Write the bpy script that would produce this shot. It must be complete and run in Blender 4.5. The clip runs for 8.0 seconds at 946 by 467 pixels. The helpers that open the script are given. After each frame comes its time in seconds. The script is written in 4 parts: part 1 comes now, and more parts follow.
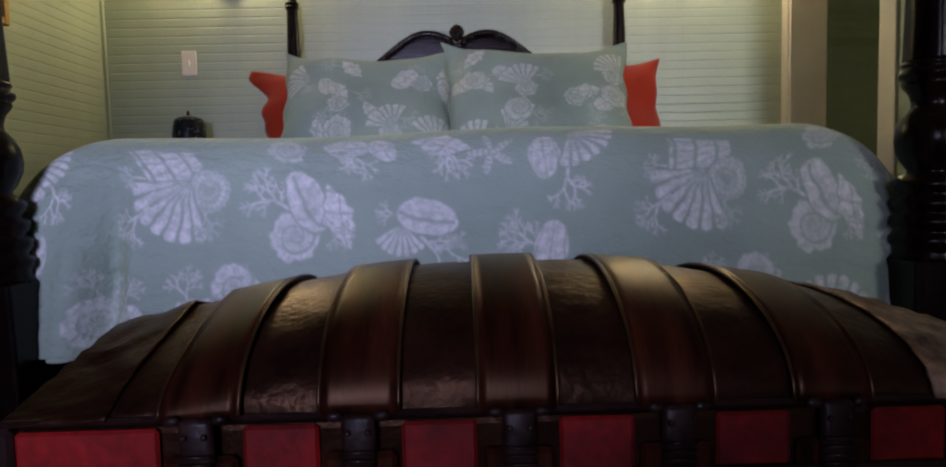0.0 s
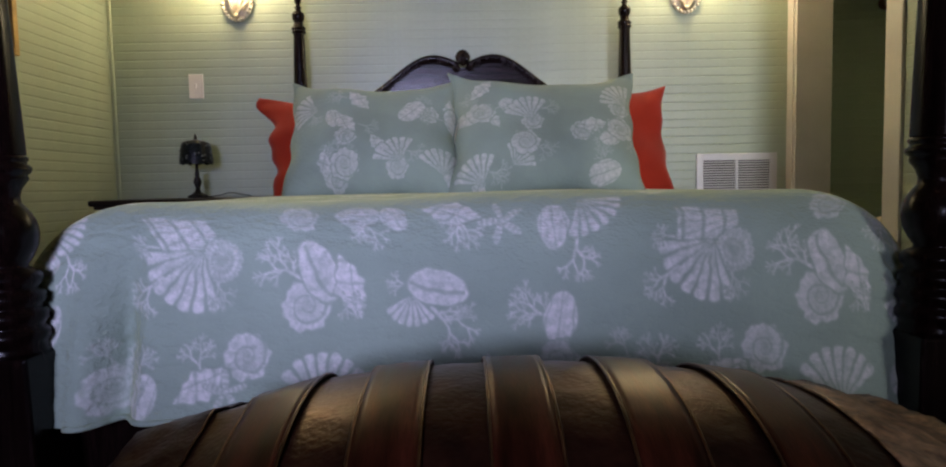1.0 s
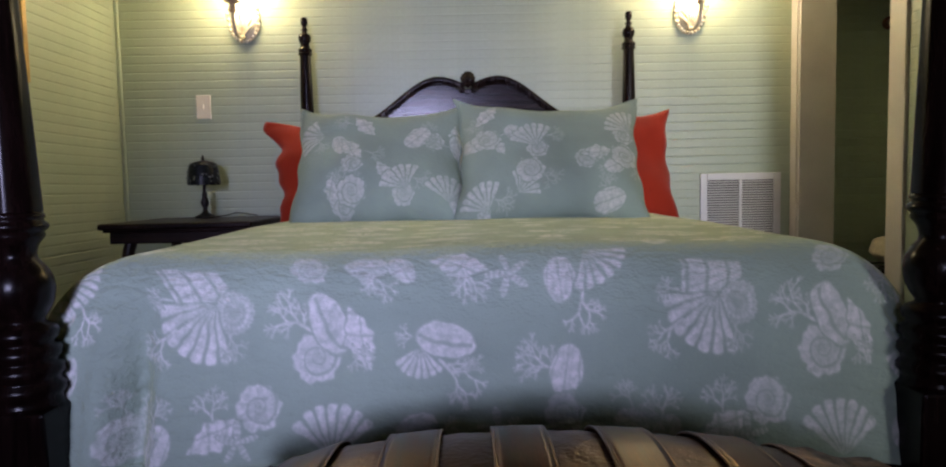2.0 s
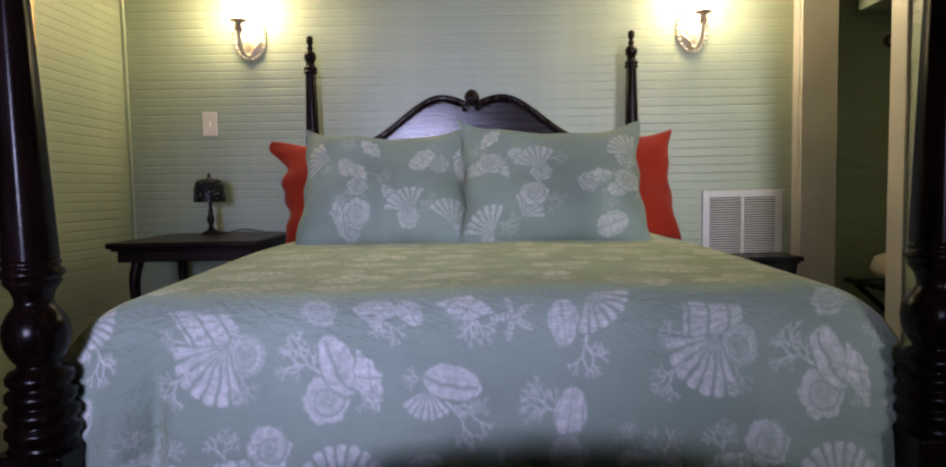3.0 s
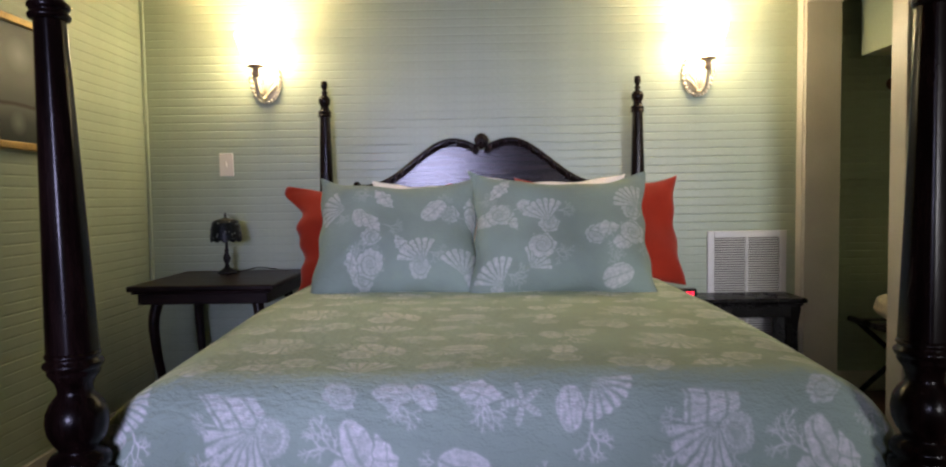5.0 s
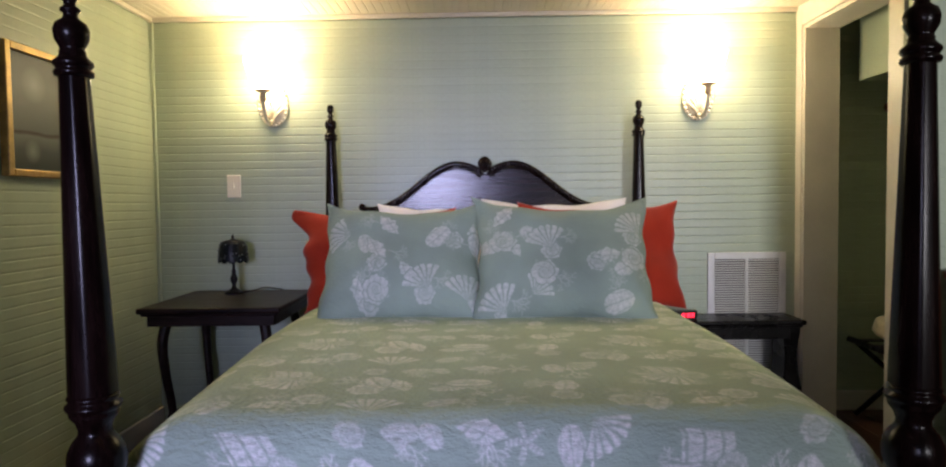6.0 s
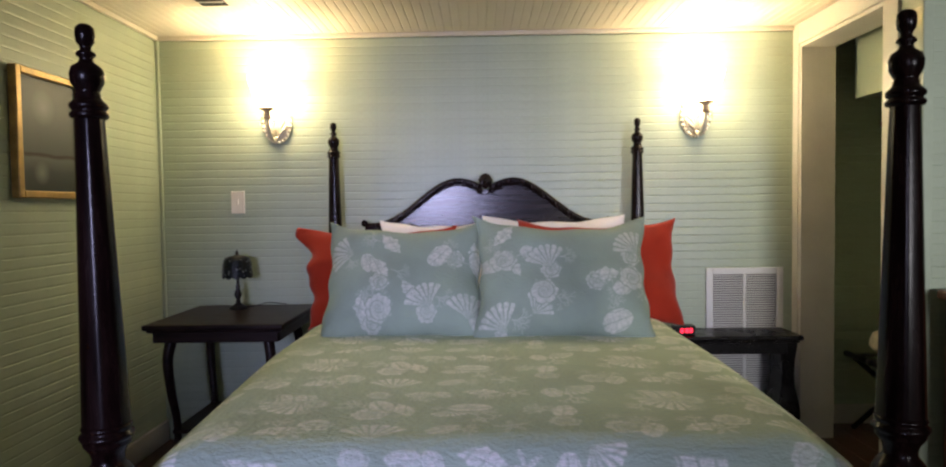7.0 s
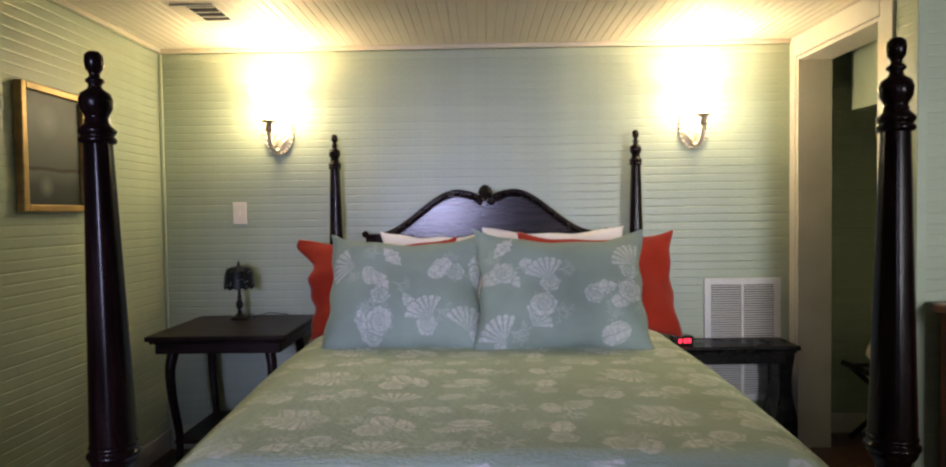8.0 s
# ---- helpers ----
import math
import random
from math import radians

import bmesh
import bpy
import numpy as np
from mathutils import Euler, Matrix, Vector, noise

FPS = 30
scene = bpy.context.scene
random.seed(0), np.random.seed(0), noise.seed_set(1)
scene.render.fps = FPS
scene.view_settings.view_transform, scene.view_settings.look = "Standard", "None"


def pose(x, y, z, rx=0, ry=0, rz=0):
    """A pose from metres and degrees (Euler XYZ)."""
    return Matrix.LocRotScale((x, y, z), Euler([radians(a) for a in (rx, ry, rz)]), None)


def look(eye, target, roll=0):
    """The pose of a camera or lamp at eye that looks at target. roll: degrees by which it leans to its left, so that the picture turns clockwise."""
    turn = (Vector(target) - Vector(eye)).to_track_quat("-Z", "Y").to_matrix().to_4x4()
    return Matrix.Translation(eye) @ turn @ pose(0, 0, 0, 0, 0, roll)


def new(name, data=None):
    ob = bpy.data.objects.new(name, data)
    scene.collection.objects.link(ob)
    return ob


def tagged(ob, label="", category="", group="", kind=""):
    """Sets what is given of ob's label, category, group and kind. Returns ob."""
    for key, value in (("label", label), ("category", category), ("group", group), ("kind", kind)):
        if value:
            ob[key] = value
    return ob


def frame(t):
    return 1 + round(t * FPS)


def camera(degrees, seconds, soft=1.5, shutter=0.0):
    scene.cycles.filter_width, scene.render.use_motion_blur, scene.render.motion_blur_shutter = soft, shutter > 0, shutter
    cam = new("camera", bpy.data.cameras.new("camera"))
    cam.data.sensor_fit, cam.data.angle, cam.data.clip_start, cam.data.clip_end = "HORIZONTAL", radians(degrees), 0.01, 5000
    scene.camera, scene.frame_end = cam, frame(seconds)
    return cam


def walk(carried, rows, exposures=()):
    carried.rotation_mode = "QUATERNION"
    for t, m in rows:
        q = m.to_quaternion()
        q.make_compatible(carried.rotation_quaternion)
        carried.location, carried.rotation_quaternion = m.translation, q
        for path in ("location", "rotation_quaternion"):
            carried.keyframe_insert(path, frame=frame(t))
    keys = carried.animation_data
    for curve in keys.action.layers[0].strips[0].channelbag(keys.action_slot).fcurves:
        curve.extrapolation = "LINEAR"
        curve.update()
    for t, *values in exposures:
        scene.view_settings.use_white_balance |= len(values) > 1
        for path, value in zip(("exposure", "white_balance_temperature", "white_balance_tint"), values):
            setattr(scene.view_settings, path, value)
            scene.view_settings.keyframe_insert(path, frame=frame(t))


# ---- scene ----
cam = camera(71.4, 8.0, soft=2.1)
PATH = [
    (0, (0.003, -3.415, 0.645), (0.035, -1.42, 0.507), -1.4),
    (0.5, (-0.005, -3.415, 0.709), (0.024, -1.42, 0.567), -1.4),
    (1, (-0.007, -3.418, 0.771), (0.017, -1.423, 0.629), -1.2),
    (1.5, (-0.009, -3.424, 0.821), (0.009, -1.429, 0.682), -1.2),
    (3, (-0.018, -3.452, 0.946), (-0.011, -1.456, 0.812), -1.1),
    (3.5, (-0.02, -3.466, 0.989), (-0.016, -1.47, 0.86), -1.1),
    (4, (-0.02, -3.482, 1.033), (-0.021, -1.486, 0.909), -1.1),
    (4.5, (-0.022, -3.499, 1.072), (-0.031, -1.502, 0.955), -1.0),
    (6, (-0.03, -3.564, 1.194), (-0.051, -1.566, 1.105), -0.8),
    (6.5, (-0.028, -3.589, 1.231), (-0.052, -1.591, 1.15), -0.8),
    (7, (-0.028, -3.606, 1.259), (-0.052, -1.608, 1.182), -0.8),
    (7.5, (-0.026, -3.62, 1.278), (-0.051, -1.622, 1.207), -0.9),
    (8, (-0.028, -3.633, 1.297), (-0.051, -1.634, 1.232), -0.8),
]
EXPOSURES = [(0.0, -0.16), (1.5, 0.09), (4.0, 0.11), (8.0, 0.18)]
walk(cam, [(t, look(eye, target, roll)) for t, eye, target, roll in PATH], EXPOSURES)

# ---- light ----
world = bpy.data.worlds.new("sky")
world.use_nodes = True
scene.world = world
sky = world.node_tree.nodes.new("ShaderNodeTexSky")
sky.sky_type, sky.sun_disc = "NISHITA", False
sky.sun_elevation, sky.sun_rotation = radians(30), radians(200)
world.node_tree.links.new(sky.outputs[0], world.node_tree.nodes["Background"].inputs[0])
world.node_tree.nodes["Background"].inputs[1].default_value = 0.1

WINDOW_LIGHT, WINDOW_COLOUR = 6.8, (0.60, 0.60, 1.0)
BULB_GLOW = 370.0
SHADE_GLOW, SHADE_COLOUR = 41.0, (1.0, 0.79, 0.49)
lamp_data = bpy.data.lights.new("window_daylight", "AREA")
lamp_data.shape, lamp_data.size, lamp_data.size_y = "RECTANGLE", 0.95, 0.90
lamp_data.spread = radians(29)
lamp_data.energy, lamp_data.color = WINDOW_LIGHT, WINDOW_COLOUR
daylight = new("window_daylight", lamp_data)
daylight.matrix_world = look((-0.72, -6.66, 1.52), (-0.20, 0.0, 0.90))
side_data = bpy.data.lights.new("side_window_daylight", "AREA")
side_data.shape, side_data.size, side_data.size_y, side_data.spread = "RECTANGLE", 0.8, 0.95, radians(43)
side_data.energy, side_data.color = 10.0, (0.92, 0.90, 0.96)
side_daylight = new("side_window_daylight", side_data)
side_daylight.matrix_world = look((2.45, -6.66, 1.40), (1.72, -1.0, 1.48))


# ---- materials ----
def material(name, colour, rough=0.6, metal=0.0, vary=0.12, scale=8.0, bump=0.1, fine=120.0, coat=0.0, spec=0.5, sheen=0.0,
             per_object=0.0, stretch=(1, 1, 1), second=None, rough_vary=0.1):
    """A surface with broad stains, fine grain and relief. second: the colour of the stains."""
    m = bpy.data.materials.new(name)
    m.use_nodes = True
    n, ln = m.node_tree.nodes, m.node_tree.links
    b = n["Principled BSDF"]
    b.inputs["Metallic"].default_value = metal
    b.inputs["Coat Weight"].default_value = coat
    b.inputs["Coat Roughness"].default_value = 0.12
    b.inputs["Specular IOR Level"].default_value = spec
    b.inputs["Sheen Weight"].default_value = sheen
    co = n.new("ShaderNodeTexCoord")
    mp = n.new("ShaderNodeMapping")
    mp.inputs["Scale"].default_value = stretch
    ln.new(co.outputs["Object"], mp.inputs[0])
    big, small = n.new("ShaderNodeTexNoise"), n.new("ShaderNodeTexNoise")
    big.inputs["Scale"].default_value, small.inputs["Scale"].default_value = scale, fine
    big.inputs["Detail"].default_value, small.inputs["Detail"].default_value = 5, 3
    for t in (big, small):
        ln.new(mp.outputs[0], t.inputs["Vector"])
    ramp = n.new("ShaderNodeMapRange")
    ramp.inputs[1].default_value, ramp.inputs[2].default_value = 0.35, 0.68
    ln.new(big.outputs[0], ramp.inputs[0])
    mix = n.new("ShaderNodeMix")
    mix.data_type = "RGBA"
    dark = second or tuple(c * (1 - 2.2 * vary) for c in colour)
    light = colour if second else tuple(min(1, c * (1 + vary)) for c in colour)
    mix.inputs[6].default_value, mix.inputs[7].default_value = (*dark, 1), (*light, 1)
    ln.new(ramp.outputs[0], mix.inputs[0])
    grain = n.new("ShaderNodeMix")
    grain.data_type, grain.blend_type = "RGBA", "MULTIPLY"
    grain.inputs[0].default_value = min(1.0, vary * 2.5)
    ln.new(mix.outputs[2], grain.inputs[6])
    ln.new(small.outputs[0], grain.inputs[7])
    gain = n.new("ShaderNodeHueSaturation")
    gain.inputs["Value"].default_value = 1 + vary * 0.9
    ln.new(grain.outputs[2], gain.inputs["Color"])
    if per_object:
        info, mr = n.new("ShaderNodeObjectInfo"), n.new("ShaderNodeMapRange")
        mr.inputs[3].default_value, mr.inputs[4].default_value = 1 + vary * 0.9 - per_object, 1 + vary * 0.9 + per_object
        ln.new(info.outputs["Random"], mr.inputs[0])
        ln.new(mr.outputs[0], gain.inputs["Value"])
    ln.new(gain.outputs[0], b.inputs["Base Color"])
    rr = n.new("ShaderNodeMapRange")
    rr.inputs[3].default_value, rr.inputs[4].default_value = max(0.03, rough - rough_vary), min(1, rough + rough_vary)
    ln.new(big.outputs[0], rr.inputs[0])
    ln.new(rr.outputs[0], b.inputs["Roughness"])
    if bump:
        bp = n.new("ShaderNodeBump")
        bp.inputs["Strength"].default_value, bp.inputs["Distance"].default_value = bump, 0.004
        ln.new(small.outputs[0], bp.inputs["Height"])
        ln.new(bp.outputs[0], b.inputs["Normal"])
    return m


def glow(name, colour, strength):
    m = bpy.data.materials.new(name)
    m.use_nodes = True
    b = m.node_tree.nodes["Principled BSDF"]
    b.inputs["Base Color"].default_value = (*[min(1, c) for c in colour], 1)
    b.inputs["Emission Color"].default_value = (*colour, 1)
    b.inputs["Emission Strength"].default_value = strength
    return m


def printed_cloth(name, ground, ink, bump, sheen):
    """Quilted cotton with a faded print, whose density lies in the attribute "print"."""
    m = material(name, ground, rough=0.85, vary=0.06, scale=5, fine=420, bump=0.0, spec=0.25, sheen=sheen)
    n, ln = m.node_tree.nodes, m.node_tree.links
    b = n["Principled BSDF"]
    at = n.new("ShaderNodeAttribute")
    at.attribute_name = "print"
    b.inputs["Sheen Tint"].default_value = (0.80, 0.84, 0.36, 1)
    weave = n.new("ShaderNodeTexNoise")
    weave.inputs["Scale"].default_value, weave.inputs["Detail"].default_value = 90, 4
    co = n.new("ShaderNodeTexCoord")
    ln.new(co.outputs["Object"], weave.inputs["Vector"])
    wear = n.new("ShaderNodeMapRange")
    wear.inputs[1].default_value, wear.inputs[2].default_value = 0.36, 0.60
    wear.inputs[3].default_value, wear.inputs[4].default_value = 0.58, 1.0
    ln.new(weave.outputs[0], wear.inputs[0])
    mul = n.new("ShaderNodeMath")
    mul.operation = "MULTIPLY"
    ln.new(at.outputs["Fac"], mul.inputs[0])
    ln.new(wear.outputs[0], mul.inputs[1])
    old = b.inputs["Base Color"].links[0].from_socket
    mix = n.new("ShaderNodeMix")
    mix.data_type = "RGBA"
    mix.inputs[7].default_value = (*ink, 1)
    ln.new(old, mix.inputs[6])
    ln.new(mul.outputs[0], mix.inputs[0])
    ln.new(mix.outputs[2], b.inputs["Base Color"])
    pucker = n.new("ShaderNodeTexNoise")
    pucker.inputs["Scale"].default_value, pucker.inputs["Detail"].default_value = 62, 2
    mp = n.new("ShaderNodeMapping")
    mp.inputs["Scale"].default_value = (0.9, 1.35, 1.35)
    ln.new(co.outputs["Object"], mp.inputs[0])
    ln.new(mp.outputs[0], pucker.inputs["Vector"])
    bp = n.new("ShaderNodeBump")
    bp.inputs["Strength"].default_value, bp.inputs["Distance"].default_value = bump, 0.012
    ln.new(pucker.outputs[0], bp.inputs["Height"])
    ln.new(bp.outputs[0], b.inputs["Normal"])
    return m


GREEN = (0.392, 0.462, 0.352)
wall_paint = material("green_board_paint", GREEN, rough=0.42, vary=0.05, scale=2.5, fine=60, bump=0.04, per_object=0.03)
# out-of-view walls, kept dark to hold down fill light and reflections
far_wall = material("dark_brown_low_fill", (0.11, 0.095, 0.085), rough=0.7, vary=0.1, scale=2)
groove_paint = material("green_groove_paint", (0.32, 0.40, 0.31), rough=0.6, vary=0.06)
trim_paint = material("white_trim_paint", (0.66, 0.63, 0.58), rough=0.4, vary=0.04, scale=4, bump=0.04)
ceiling_paint = material("cream_ceiling_paint", (0.64, 0.59, 0.49), rough=0.5, vary=0.04, scale=2, bump=0.04)
dark_wood = material("espresso_wood", (0.011, 0.005, 0.0042), rough=0.24, vary=0.3, scale=9, fine=90, bump=0.04, coat=0.0, spec=0.17, stretch=(6, 6, 0.6))
panel_wood = material("espresso_panel", (0.014, 0.007, 0.008), rough=0.20, rough_vary=0.02, vary=0.3, scale=6, fine=70, bump=0.01, coat=0.0, spec=0.23, stretch=(0.7, 6, 6))
table_wood = material("dark_table_wood", (0.018, 0.008, 0.006), rough=0.38, vary=0.3, scale=8, fine=80, bump=0.06, spec=0.20, stretch=(0.8, 6, 6))
black_wood = material("black_wood", (0.006, 0.005, 0.005), rough=0.28, vary=0.25, scale=8, bump=0.05, spec=0.20)
red_cloth = material("rust_red_cloth", (0.39, 0.030, 0.010), rough=0.9, vary=0.08, scale=7, fine=380, bump=0.25, sheen=0.2, spec=0.2)
white_cloth = material("white_cotton", (0.78, 0.76, 0.72), rough=0.9, vary=0.04, scale=9, fine=300, bump=0.15, spec=0.2)
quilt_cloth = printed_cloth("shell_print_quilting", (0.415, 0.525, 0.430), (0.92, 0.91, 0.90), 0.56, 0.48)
# sham ground darker and warmer than the quilt's: shade and sconce warmth put in
shaded_sham_cloth = printed_cloth("shell_print_cotton_shaded", (0.285, 0.360, 0.280), (0.68, 0.68, 0.62), 0.26, 0.12)
floor_wood = material("dark_floor_wood", (0.07, 0.03, 0.018), rough=0.35, vary=0.25, scale=5, fine=60, bump=0.1, per_object=0.2, stretch=(6, 0.7, 1))
trunk_metal = material("embossed_trunk_metal", (0.040, 0.014, 0.008), rough=0.36, metal=0.15, vary=0.3, scale=22, fine=130, bump=0.26, second=(0.016, 0.006, 0.004), spec=0.27)
strap_wood = material("varnished_strap_wood", (0.062, 0.014, 0.007), rough=0.38, metal=0.0, vary=0.35, scale=7, fine=70, bump=0.08, spec=0.34, stretch=(8, 1, 1))
for m in (trunk_metal, strap_wood):
    m.node_tree.nodes["Principled BSDF"].inputs["Specular Tint"].default_value = (1.0, 0.58, 0.34, 1)
trunk_red = material("oxblood_trunk_paint", (0.50, 0.018, 0.014), rough=0.5, vary=0.3, scale=9, fine=90, bump=0.15, second=(0.10, 0.006, 0.006), spec=0.3)
iron = material("dark_iron", (0.034, 0.016, 0.014), rough=0.36, metal=0.0, spec=0.22, vary=0.25, scale=30, bump=0.2)
brass_edge = material("worn_brass", (0.13, 0.06, 0.024), rough=0.35, metal=0.6, vary=0.25, scale=25, bump=0.1)
# pale base paints the side window's light on the trunk's right corner
bronze = material("window_lit_bronze", (0.58, 0.36, 0.22), rough=0.45, metal=0.2, vary=0.3, scale=30, bump=0.5, second=(0.10, 0.05, 0.03))
ivory_gilt = material("ivory_gilded_plaster", (0.88, 0.84, 0.72), rough=0.5, vary=0.10, scale=40, bump=0.2, second=(0.80, 0.70, 0.54))
aged_brass = material("aged_brass", (0.80, 0.60, 0.42), rough=0.5, metal=0.0, vary=0.2, scale=40)
shade_glass = glow("lit_glass_shade", SHADE_COLOUR, SHADE_GLOW)
bulb_glass = glow("lit_bulb", SHADE_COLOUR, BULB_GLOW)
plate_plastic = material("ivory_plastic", (0.82, 0.77, 0.68), rough=0.35, vary=0.03, bump=0.0)
grille_metal = material("white_enamel", (0.66, 0.66, 0.66), rough=0.4, vary=0.04, bump=0.02)
# near-black; sheets of it paint the shade inside the vents
gap_shade = material("dark_gap_shade", (0.03, 0.03, 0.03), rough=0.8, vary=0.1, bump=0.0)
gold_frame = material("gold_frame_wood", (0.52, 0.33, 0.10), rough=0.4, metal=0.35, vary=0.15, scale=15, stretch=(1, 1, 1))
walnut = material("red_brown_dresser_wood", (0.17, 0.055, 0.022), rough=0.3, vary=0.25, scale=6, coat=0.3, stretch=(6, 6, 0.7))
black_plastic = material("black_plastic", (0.012, 0.012, 0.012), rough=0.3, vary=0.1, bump=0.0)
red_digits = glow("red_digits", (1.0, 0.02, 0.05), 2.5)
beaded_shade = material("blue_black_mosaic_glass", (0.010, 0.016, 0.022), rough=0.35, vary=0.4, scale=60, bump=0.3, spec=0.2)
lamp_metal = material("dark_bronze", (0.025, 0.022, 0.022), rough=0.35, metal=0.6, vary=0.2, scale=40)
mosaic_light = material("pale_mosaic_glass", (0.16, 0.19, 0.20), rough=0.3, vary=0.2, scale=60, bump=0.1)
cream_blanket = material("cream_fleece", (0.66, 0.60, 0.44), rough=0.95, vary=0.08, scale=30, fine=200, bump=0.5, sheen=0.3)
straw_fibre = material("dried_straw", (0.36, 0.25, 0.13), rough=0.8, vary=0.2, scale=40, bump=0.1)
rug_pile = material("dark_patterned_rug", (0.055, 0.02, 0.014), rough=0.95, vary=0.4, scale=16, fine=240, bump=0.5, second=(0.015, 0.010, 0.010))


# ---- makers ----
def mesh_of(name, verts, faces, mats, smooth=False):
    me = bpy.data.meshes.new(name)
    me.from_pydata([tuple(v) for v in verts], [], [tuple(f) for f in faces])
    for m in (mats if isinstance(mats, (list, tuple)) else [mats]):
        me.materials.append(m)
    if smooth:
        me.polygons.foreach_set("use_smooth", [True] * len(me.polygons))
    me.update()
    return me


def from_bm(name, bm, mat, smooth=False):
    me = bpy.data.meshes.new(name)
    bmesh.ops.recalc_face_normals(bm, faces=bm.faces)
    bm.to_mesh(me)
    bm.free()
    me.materials.append(mat)
    if smooth:
        me.polygons.foreach_set("use_smooth", [True] * len(me.polygons))
    return me


def thing(name, label, category, at=(0, 0, 0), group="", kind="", turn=0.0):
    ob = new(name)
    ob.matrix_basis = pose(*at, 0, 0, turn)
    ob.empty_display_size = 0.05
    return tagged(ob, label, category, group, kind)


def part(name, data, mat, parent, label="", smooth=False, at=None):
    """One mesh object under a thing or a part. data: a bmesh or a mesh."""
    me = data if isinstance(data, bpy.types.Mesh) else from_bm(name, data, mat, smooth)
    ob = new(name, me)
    ob.parent = parent
    if at is not None:
        ob.matrix_basis = at
    return tagged(ob, label)


def add_box(bm, lo, hi, bevel=0.0, seg=2):
    r = bmesh.ops.create_cube(bm, size=1.0)
    vs = r["verts"]
    for v in vs:
        v.co = Vector([lo[i] + (v.co[i] + 0.5) * (hi[i] - lo[i]) for i in range(3)])
    if bevel:
        es = list({e for v in vs for e in v.link_edges})
        bmesh.ops.bevel(bm, geom=es, offset=bevel, segments=seg, profile=0.5, affect="EDGES")
    return bm


def box(lo, hi, bevel=0.0, seg=2):
    return add_box(bmesh.new(), lo, hi, bevel, seg)


def lathe(profile, seg=32, centre=(0, 0), phase=0.0, bm=None):
    """A turned body from (radius, z) pairs, bottom to top or top to bottom."""
    bm = bm or bmesh.new()
    rings = []
    for r, z in profile:
        rings.append([bm.verts.new((centre[0] + r * math.cos(phase + 2 * math.pi * i / seg), centre[1] + r * math.sin(phase + 2 * math.pi * i / seg), z)) for i in range(seg)])
    for a, b in zip(rings, rings[1:]):
        for i in range(seg):
            bm.faces.new((a[i], a[(i + 1) % seg], b[(i + 1) % seg], b[i]))
    bm.faces.new(rings[0])
    bm.faces.new(list(reversed(rings[-1])))
    return bm


def tube(points, radius, seg=10, bm=None, flat=(1.0, 1.0)):
    """A rod along points; radius: a number, or one for each point."""
    bm = bm or bmesh.new()
    pts = [Vector(p) for p in points]
    rad = radius if isinstance(radius, (list, tuple)) else [radius] * len(pts)
    rings, side = [], None
    for i, p in enumerate(pts):
        d = (pts[min(i + 1, len(pts) - 1)] - pts[max(i - 1, 0)]).normalized()
        if side is None:
            side = d.cross(Vector((0, 1, 0)) if abs(d.y) < 0.9 else Vector((1, 0, 0))).normalized()
        side = (side - d * side.dot(d)).normalized()
        up = d.cross(side)
        rings.append([bm.verts.new(p + rad[i] * (flat[0] * math.cos(2 * math.pi * k / seg) * side + flat[1] * math.sin(2 * math.pi * k / seg) * up)) for k in range(seg)])
    for a, b in zip(rings, rings[1:]):
        for k in range(seg):
            bm.faces.new((a[k], a[(k + 1) % seg], b[(k + 1) % seg], b[k]))
    bm.faces.new(rings[0])
    bm.faces.new(list(reversed(rings[-1])))
    return bm


def ball(bm, centre, radius, squash=(1, 1, 1), u=10, v=7):
    r = bmesh.ops.create_uvsphere(bm, u_segments=u, v_segments=v, radius=radius)
    for w in r["verts"]:
        w.co = Vector(centre) + Vector([w.co[i] * squash[i] for i in range(3)])
    return bm


def smooth_curve(pts, steps=8):
    """Catmull-Rom through a few points."""
    p = [Vector(q) for q in pts]
    p = [2 * p[0] - p[1]] + p + [2 * p[-1] - p[-2]]
    out = []
    for i in range(1, len(p) - 2):
        for k in range(steps):
            t = k / steps
            a, b, c, d = p[i - 1:i + 3]
            out.append(0.5 * (2 * b + (c - a) * t + (2 * a - 5 * b + 4 * c - d) * t * t + (3 * b - a - 3 * c + d) * t ** 3))
    return out + [p[-2]]


# ---- room ----
X0, X1, Y1, YB, X2, CEIL = -1.79, 1.68, -1.03, -6.6, 3.2, 2.21
BOARD = 0.0437


def board_mesh(length):
    """One horizontal beadboard: a flat face with a round bead and chamfers, facing -y, from x = 0 to length."""
    h = BOARD
    prof = [(-0.0052, 0.0), (-0.0053, 0.0006), (-0.0065, 0.0046), (-0.007, 0.0085), (-0.007, h - 0.0040), (-0.0066, h - 0.0018), (-0.0052, h - 0.0001)]
    vs = [(x, y, z) for x in (0.0, length) for y, z in prof]
    k = len(prof)
    fs = [(i, i + k, i + k + 1, i + 1) for i in range(k - 1)]
    return mesh_of("board", vs, fs, wall_paint)


def boarded_wall(name, label, body, face, length):
    """body: the wall's own mesh; face: pose of the boards' plane (x along, z up)."""
    wall = new(name, body)
    tagged(wall, label, "wall", kind="structure")
    me = board_mesh(length)
    for i in range(int(CEIL / BOARD) + 1):
        z = i * BOARD
        if z + BOARD > CEIL + 0.012:
            break
        part("board", me, None, wall, at=face @ pose(0, 0, z))
    return wall


